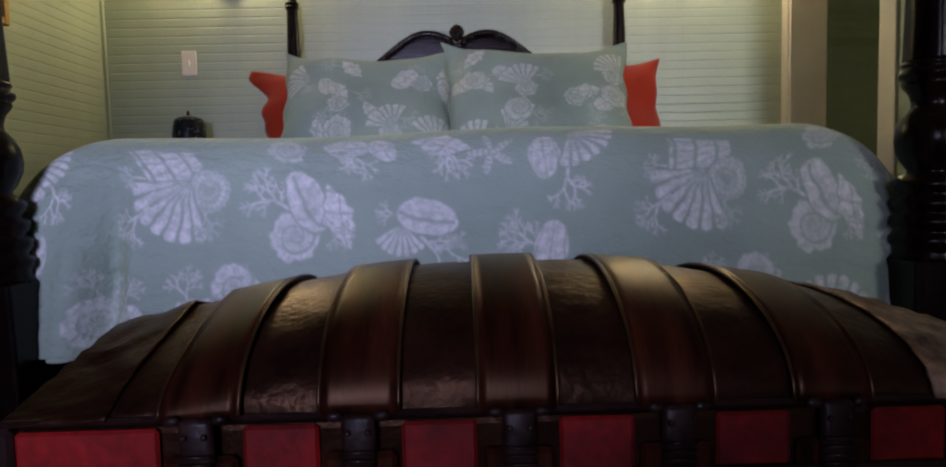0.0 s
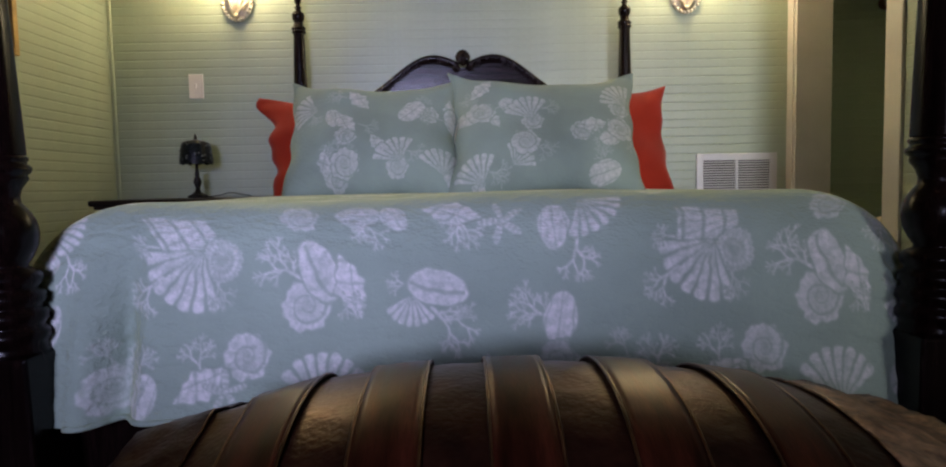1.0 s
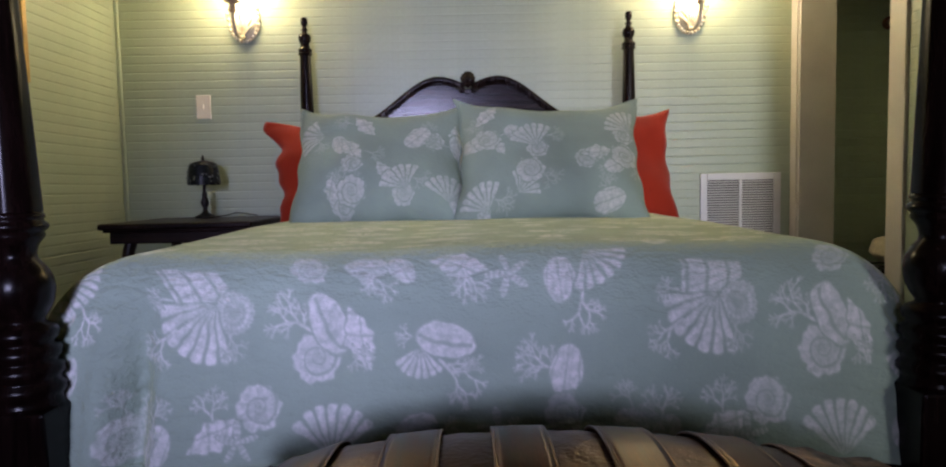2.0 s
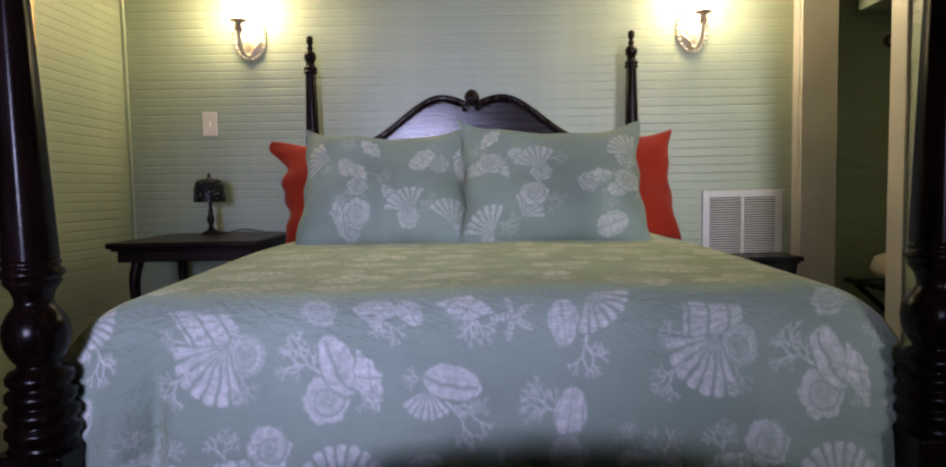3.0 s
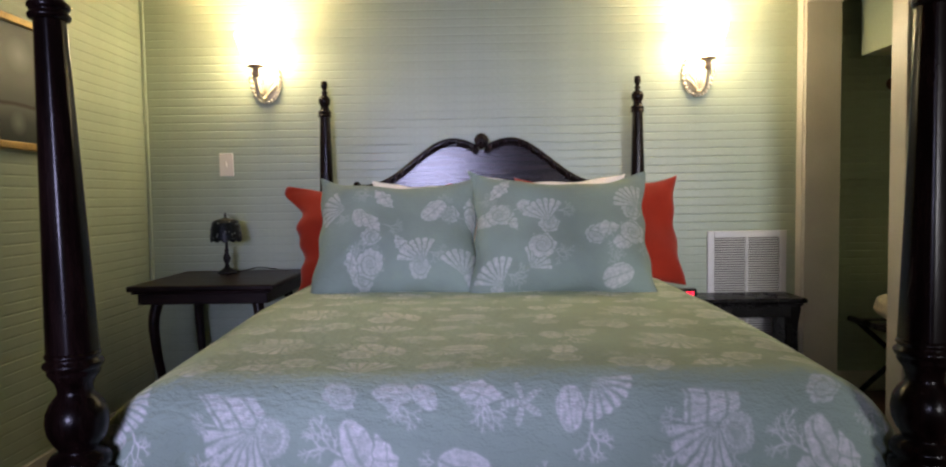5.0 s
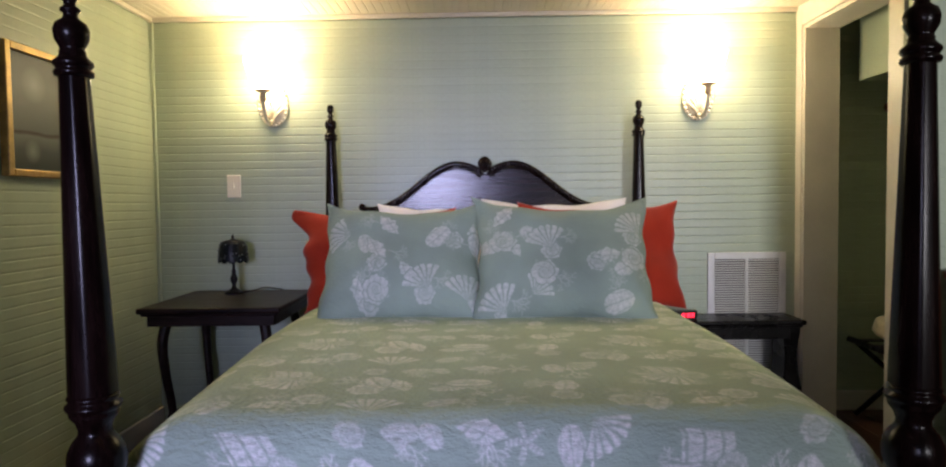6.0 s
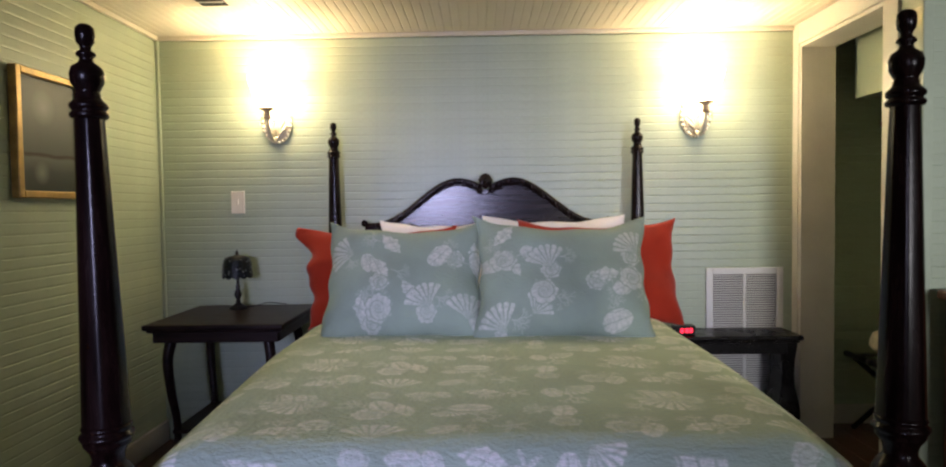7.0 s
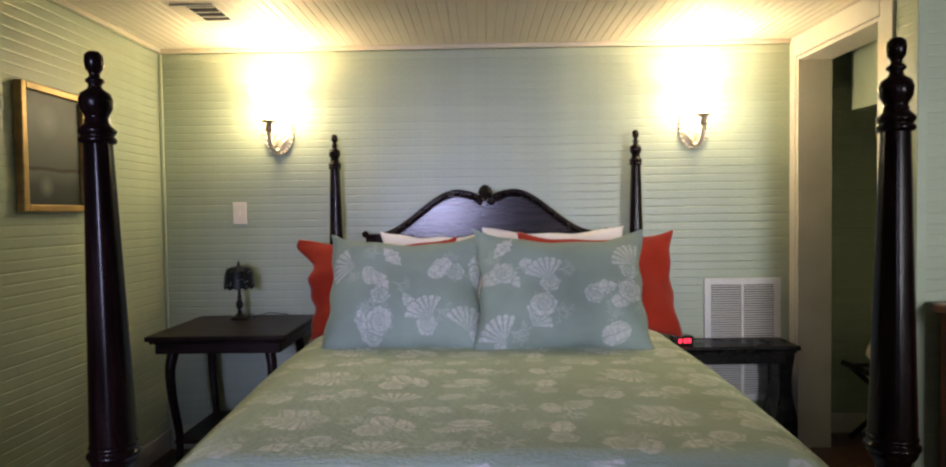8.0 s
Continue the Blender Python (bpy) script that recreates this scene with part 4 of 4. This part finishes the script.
bench = thing("bedside_table", "black wooden bedside table with carved end supports", "table", (1.27, -0.145, 0))
part("tabletop", box((-0.39, -0.130, 0.563), (0.335, 0.125, 0.589), 0.010, 3), black_wood, bench)
part("moulding", box((-0.375, -0.115, 0.550), (0.320, 0.108, 0.5625), 0.004, 2), black_wood, bench)
part("apron", box((-0.32, -0.095, 0.49), (0.265, -0.078, 0.5495), 0.003, 1), black_wood, bench)
for sx in (-0.33, 0.28):
    prof = [(0.046, 0.0), (0.05, 0.01), (0.05, 0.06), (0.058, 0.10), (0.060, 0.17), (0.050, 0.24), (0.036, 0.31), (0.030, 0.38), (0.034, 0.45), (0.042, 0.52), (0.044, 0.5495)]
    bm = bmesh.new()
    rings = [[bm.verts.new((sx + ex * w, ey * (0.085 - 0.008 * (w < 0.04)), z)) for ex, ey in ((-1, -1), (1, -1), (1, 1), (-1, 1))] for w, z in prof]
    for p, q in zip(rings, rings[1:]):
        for i in range(4):
            bm.faces.new((p[i], p[(i + 1) % 4], q[(i + 1) % 4], q[i]))
    bm.faces.new(rings[0])
    bm.faces.new(rings[-1])
    bmesh.ops.bevel(bm, geom=[e for e in bm.edges if abs(e.verts[0].co.z - e.verts[1].co.z) > 0.004], offset=0.006, segments=2, affect="EDGES")
    part("support", bm, black_wood, bench)

clock = thing("alarm_clock", "small black alarm clock with glowing red digits", "clock", (1.015, -0.205, 0.589), turn=6)
bm = box((-0.058, -0.022, 0.0), (0.058, 0.028, 0.050), 0.008, 3)
part("case", bm, black_plastic, clock)
for i, x in enumerate((-0.018, 0.008, 0.030)):
    bm = bmesh.new()
    add_box(bm, (x - 0.008, -0.0245, 0.014), (x + 0.008, -0.0232, 0.036))
    part("digit_bar", bm, red_digits, clock, "glowing red digits")

lamp = thing("table_lamp", "small dark bronze lamp with blue-black mosaic shade", "lamp", (-1.318, -0.15, 0.745))
part("base", lathe([(0.048, 0.0), (0.050, 0.006), (0.044, 0.012), (0.030, 0.018), (0.014, 0.030), (0.010, 0.050), (0.016, 0.062), (0.020, 0.078), (0.015, 0.094), (0.009, 0.106), (0.013, 0.116), (0.008, 0.128), (0.007, 0.180)], 24), lamp_metal, lamp, smooth=True)
bm = bmesh.new()
rings = []
for k in range(9):
    t = k / 8
    z = 0.165 + 0.105 * t
    r = 0.078 - 0.016 * t ** 2.2
    rings.append([bm.verts.new((r * (1 + (0.03 * math.cos(6 * a) if k == 0 else 0)) * math.cos(a), r * math.sin(a), z + (0.006 * math.cos(12 * a) if k == 0 else 0))) for a in [2 * math.pi * i / 36 for i in range(36)]])
for a, b in zip(rings, rings[1:]):
    for i in range(36):
        bm.faces.new((a[i], a[(i + 1) % 36], b[(i + 1) % 36], b[i]))
bm.faces.new(list(reversed(rings[-1])))
shade = part("shade", bm, beaded_shade, lamp, "dark mosaic glass shade", smooth=True)
bm = bmesh.new()
rng = random.Random(3)
for k in range(46):
    a, t = rng.uniform(0, 6.28), rng.uniform(0.06, 0.95)
    r = 0.0785 - 0.016 * t ** 2.2
    ball(bm, (r * math.cos(a), r * math.sin(a), 0.165 + 0.105 * t), rng.uniform(0.003, 0.0055), (1, 1, 1), 6, 4)
tagged(part("beads", bm, mosaic_light, shade), kind="stuff")
part("finial", lathe([(0.060, 0.268), (0.044, 0.277), (0.016, 0.283), (0.006, 0.288), (0.009, 0.296), (0.005, 0.304), (0.003, 0.312)], 16), lamp_metal, lamp, smooth=True)
part("cord", tube(smooth_curve([(0.045, 0.02, 0.004), (0.09, 0.05, 0.010), (0.14, 0.06, 0.022), (0.19, 0.09, 0.012), (0.22, 0.12, 0.004)], 8), 0.0028, 8), black_plastic, lamp, smooth=True)


# ---- on the bed wall ----
def sconce(x, z):
    """A shell-shaped back plate, a curved arm with a candle cup, hanging crystals and a lit glass shade."""
    s = thing("wall_sconce", "ivory and gilt shell wall sconce with a lit glass shade", "wall lamp", (x, -0.008, z), group="wall sconces")
    bm = bmesh.new()
    n = 40
    ringA = [bm.verts.new((0.080 * math.cos(a), 0.0, 0.116 * math.sin(a))) for a in [2 * math.pi * i / n for i in range(n)]]
    ringB = [bm.verts.new((0.072 * math.cos(a), -0.016, 0.106 * math.sin(a))) for a in [2 * math.pi * i / n for i in range(n)]]
    ringC = [bm.verts.new((0.030 * math.cos(a), -0.024 - 0.004 * math.cos(10 * a), 0.060 * math.sin(a))) for a in [2 * math.pi * i / n for i in range(n)]]
    for p, q in ((ringA, ringB), (ringB, ringC)):
        for i in range(n):
            bm.faces.new((p[i], p[(i + 1) % n], q[(i + 1) % n], q[i]))
    bm.faces.new(ringC)
    plate = part("back_plate", bm, ivory_gilt, s, smooth=True)
    bm = bmesh.new()
    for i in range(26):
        a = 2 * math.pi * i / 26
        ball(bm, (0.076 * math.cos(a), -0.014, 0.111 * math.sin(a)), 0.0095, (1, 1, 1), 8, 6)
    part("beaded_rim", bm, ivory_gilt, plate, smooth=True)
    for i in range(7):
        a = radians(-60 + 20 * i)
        bm = tube([(0, -0.024, -0.085), (0.040 * math.sin(a), -0.034, -0.085 + 0.07 * math.cos(a)), (0.066 * math.sin(a), -0.024, -0.085 + 0.13 * math.cos(a))], [0.005, 0.011, 0.008], 8)
        part("shell_flute", bm, ivory_gilt, plate, smooth=True)
    arm = smooth_curve([(0, -0.022, -0.088), (0, -0.080, -0.104), (0, -0.140, -0.088), (0, -0.170, -0.040), (0, -0.175, 0.012)], 7)
    part("arm", tube(arm, 0.0095, 10), ivory_gilt, s, smooth=True)
    part("cup", lathe([(0.010, -0.010), (0.020, 0.002), (0.016, 0.012), (0.014, 0.030), (0.019, 0.036), (0.038, 0.045), (0.044, 0.049), (0.040, 0.052)], 24, (0, -0.175)), aged_brass, s, smooth=True)
    for k, (dx, dy) in enumerate(((-0.034, 0), (0.034, 0), (0, -0.034), (0.024, 0.024))):
        part("crystal", lathe([(0.0008, 0.044), (0.0008, -0.010), (0.006, -0.020), (0.0065, -0.026), (0.001, -0.046)], 8, (dx, -0.175 + dy)), crystal_glass, s)
    bm = bmesh.new()
    rings = []
    for k in range(10):
        t = k / 9
        r = 0.043 + 0.050 * t ** 0.85
        rings.append([bm.verts.new((r * (1 + 0.03 * t * math.cos(8 * a)) * math.cos(a), -0.175 + r * (1 + 0.03 * t * math.cos(8 * a)) * math.sin(a), 0.053 + 0.150 * t)) for a in [2 * math.pi * i / 48 for i in range(48)]])
    for a, b in zip(rings, rings[1:]):
        for i in range(48):
            bm.faces.new((a[i], a[(i + 1) % 48], b[(i + 1) % 48], b[i]))
    part("shade", bm, shade_glass, s, "glowing frosted glass shade", smooth=True)
    part("bulb", ball(bmesh.new(), (0, -0.175, 0.150), 0.028, (1, 1, 1.2), 16, 10), bulb_glass, s, "lit bulb", smooth=True)
    return s


crystal_glass = material("crystal", (0.85, 0.85, 0.82), rough=0.08, vary=0.0, bump=0.0, rough_vary=0.02)
crystal_glass.node_tree.nodes["Principled BSDF"].inputs["Transmission Weight"].default_value = 0.9
sconce(-1.128, 1.742)
sconce(1.138, 1.742)

switch = thing("light_switch", "ivory plastic light switch on the green boards", "switch", (-1.356, -0.007, 1.308))
part("plate", box((-0.038, -0.007, -0.061), (0.038, 0.0, 0.061), 0.003, 2), plate_plastic, switch)
part("toggle", box((-0.005, -0.016, -0.010), (0.005, -0.0072, 0.013), 0.002, 2), plate_plastic, switch)
for z in (-0.03, 0.03):
    part("screw", lathe([(0.003, -0.0), (0.003, 0.001)], 10), plate_plastic, switch, at=pose(0, -0.007, z, 90))

grille = thing("wall_vent", "white enamelled return air grille with thin louvres", "vent", (1.405, -0.007, 0.577))
W, H = 0.209, 0.338
# dark sheet drawn in place of the unlit duct behind the louvres
part("backing", box((-W + 0.02, -0.003, -H + 0.02), (W - 0.02, 0.0, H - 0.02)), gap_shade, grille)
for lo, hi in (((-W, -0.012, -H), (-W + 0.036, 0.0, H)), ((W - 0.036, -0.012, -H), (W, 0.0, H)), ((-W + 0.0365, -0.012, H - 0.036), (W - 0.0365, 0.0, H)), ((-W + 0.0365, -0.012, -H), (W - 0.0365, 0.0, -H + 0.036)), ((-0.008, -0.012, -H + 0.0365), (0.008, -0.001, H - 0.0365))):
    part("frame", box(lo, hi, 0.002, 1), grille_metal, grille)
sl = from_bm("louvre", box((-0.0825, -0.0006, -0.0050), (0.0825, 0.0006, 0.0050)), grille_metal)
for side in (-1, 1):
    for i in range(47):
        part("louvre", sl, None, grille, at=pose(side * 0.0905, -0.0080, H - 0.044 - i * 0.0128, -46, 0, 0))

# ---- ceiling register ----
reg = thing("ceiling_vent", "metal ceiling air register with a loose flap", "vent", (-1.265, -0.655, CEIL))
part("frame", box((-0.095, -0.125, -0.006), (0.095, -0.110, 0.0), 0.002, 1), grille_metal, reg)
part("frame", box((-0.095, 0.105, -0.006), (0.095, 0.120, 0.0), 0.002, 1), grille_metal, reg)
# another dark sheet for the shade above the register
part("backing", box((-0.03, -0.108, -0.003), (0.090, 0.104, -0.0005)), gap_shade, reg)
part("flap", box((-0.09, -0.108, -0.005), (-0.03, 0.104, -0.001), 0.001, 1), ceiling_paint, reg)
for i in range(9):
    part("slat", box((-0.025, -0.095 + 0.023 * i, -0.006), (0.088, -0.085 + 0.023 * i, -0.0035)), gap_shade if i % 3 else grille_metal, reg)

# ---- picture on the side wall ----
painting = bpy.data.materials.new("dark_seascape")
painting.use_nodes = True
pn, pl = painting.node_tree.nodes, painting.node_tree.links
pb = pn["Principled BSDF"]
pb.inputs["Roughness"].default_value = 0.45
pb.inputs["Specular IOR Level"].default_value = 0.25
co = pn.new("ShaderNodeTexCoord")
sep = pn.new("ShaderNodeSeparateXYZ")
pl.new(co.outputs["Object"], sep.inputs[0])
ns = pn.new("ShaderNodeTexNoise")
ns.inputs["Scale"].default_value, ns.inputs["Detail"].default_value = 9, 6
pl.new(co.outputs["Object"], ns.inputs["Vector"])
add = pn.new("ShaderNodeMath")
add.operation = "MULTIPLY_ADD"
add.inputs[1].default_value = 0.02
pl.new(ns.outputs[0], add.inputs[0])
pl.new(sep.outputs["Z"], add.inputs[2])
ramp = pn.new("ShaderNodeValToRGB")
els = ramp.color_ramp.elements
els[0].position, els[0].color = 0.0, (0.030, 0.036, 0.034, 1)
els[1].position, els[1].color = 1.0, (0.075, 0.085, 0.080, 1)
for p, c in ((0.16, (0.05, 0.06, 0.06, 1)), (0.27, (0.11, 0.12, 0.115, 1)), (0.30, (0.035, 0.02, 0.016, 1)), (0.32, (0.085, 0.095, 0.09, 1)), (0.7, (0.12, 0.13, 0.125, 1))):
    e = els.new(p)
    e.color = c
mr = pn.new("ShaderNodeMapRange")
mr.inputs[1].default_value, mr.inputs[2].default_value = -0.21, 0.26
pl.new(add.outputs[0], mr.inputs[0])
pl.new(mr.outputs[0], ramp.inputs[0])
tone = ramp.outputs[0]
# the moon behind cloud, and its gleam on the water
for spot, size, power in (((0.016, -0.03, 0.11), 0.075, 0.55), ((0.016, -0.05, -0.15), 0.050, 0.5)):
    far = pn.new("ShaderNodeVectorMath")
    far.operation = "DISTANCE"
    far.inputs[1].default_value = spot
    pl.new(co.outputs["Object"], far.inputs[0])
    fall = pn.new("ShaderNodeMapRange")
    fall.inputs[1].default_value, fall.inputs[2].default_value = size, 0.0
    fall.inputs[4].default_value = power
    pl.new(far.outputs["Value"], fall.inputs[0])
    blend = pn.new("ShaderNodeMix")
    blend.data_type = "RGBA"
    blend.inputs[7].default_value = (0.30, 0.33, 0.31, 1)
    pl.new(fall.outputs[0], blend.inputs[0])
    pl.new(tone, blend.inputs[6])
    tone = blend.outputs[2]
pl.new(tone, pb.inputs["Base Color"])
pic = thing("framed_picture", "dark grey seascape in a plain gold wooden frame", "picture", (X0 + 0.008, -0.955, 1.572))
part("canvas", box((0.006, -0.175, -0.222), (0.016, 0.175, 0.222)), painting, pic, "dark grey moonlit sea painting")
for lo, hi in (((0.0, -0.205, -0.25), (0.034, -0.176, 0.25)), ((0.0, 0.176, -0.25), (0.034, 0.205, 0.25)), ((0.0, -0.1755, 0.222), (0.034, 0.1755, 0.25)), ((0.0, -0.1755, -0.25), (0.034, 0.1755, -0.222))):
    part("frame", box(lo, hi, 0.004, 2), gold_frame, pic)

# ---- closet ----
shelf = thing("closet_shelf", "green painted closet shelf box with a straight front", "shelf", (1.968, 0.0, 1.812))
part("fascia", box((0.0, Y1 + 0.13, 0.0), (0.02, -0.060, CEIL - 1.816), 0.002, 1), wall_paint, shelf)
part("underside", box((0.0205, Y1 + 0.13, 0.0), (0.70, -0.060, 0.02), 0.002, 1), wall_paint, shelf)
rod = thing("closet_rod", "wooden closet rod in a bracket", "rod", (2.26, 0.0, 1.70))
part("pole", tube([(0, 0.148, 0), (0, Y1 + 0.13, 0)], 0.017, 14), walnut, rod, smooth=True)
part("bracket", lathe([(0.034, 0.0), (0.034, 0.014), (0.022, 0.018)], 20), walnut, rod, at=pose(0, 0.148, 0, 90), smooth=True)
rack = thing("luggage_rack", "dark folding luggage rack inside the closet", "rack", (2.235, -0.20, 0))
for y in (-0.19, 0.19):
    part("leg", tube([(-0.24, y, 0.425), (0.22, y, 0.012)], 0.014, 10), black_wood, rack, smooth=True)
    part("leg", tube([(0.24, y + 0.03, 0.425), (-0.22, y + 0.03, 0.012)], 0.014, 10), black_wood, rack, smooth=True)
for x in (-0.24, 0.24):
    part("top_rail", tube([(x, -0.23, 0.425), (x, 0.25, 0.425)], 0.016, 10), black_wood, rack, smooth=True)
for y in (-0.14, 0.0, 0.14):
    part("strap", box((-0.24, y - 0.025, 0.435), (0.24, y + 0.025, 0.441)), black_wood, rack)
bm = bmesh.new()
bmesh.ops.create_uvsphere(bm, u_segments=40, v_segments=24, radius=1.0)
for v in bm.verts:
    p = Vector([math.copysign(abs(c) ** 0.75, c) for c in v.co])
    w = 1 + 0.05 * noise.noise(p * 2.3) + 0.02 * noise.noise(p * 7)
    v.co = Vector((p.x * 0.17, p.y * 0.20, p.z * 0.075)) * w
blanket = new("blanket", from_bm("blanket", bm, cream_blanket, True))
blanket.matrix_basis = pose(2.205, -0.19, 0.512)
tagged(blanket, "cream fleece blanket rolled up on the luggage rack", "blanket")

# ---- dresser by the return wall ----
dresser = thing("dresser", "red-brown wooden dresser against the green wall", "dresser", (2.235, -1.29, 0))
part("body", box((-0.49, -0.21, 0.0), (0.49, 0.21, 0.885), 0.005, 2), walnut, dresser)
part("top", box((-0.525, -0.235, 0.886), (0.525, 0.215, 0.925), 0.012, 3), walnut, dresser)
for z in (0.08, 0.35, 0.62):
    d = part("drawer", box((-0.46, -0.226, z), (0.46, -0.2105, z + 0.24), 0.004, 1), walnut, dresser)
    for x in (-0.25, 0.25):
        part("knob", lathe([(0.008, 0.0), (0.016, 0.018), (0.010, 0.026)], 14), aged_brass, d, at=pose(x, -0.2265, z + 0.12, 90), smooth=True)

# ---- rug and floor planks ----
rug = tagged(new("rug", from_bm("rug", box((-1.35, -3.6, 0.0), (1.62, -0.45, 0.010), 0.003, 1), rug_pile)), "dark patterned rug under the bed", "rug")
plank = from_bm("plank", box((0.001, 0.0, -0.012), (0.129, 6.84, -0.0), 0.0015, 1), floor_wood)
n_planks = int((X2 - X0 + 0.1) / 0.13)
for i in range(n_planks):
    part("plank", plank, None, floor, at=pose(X0 - 0.02 + 0.13 * i, YB, 0.0))
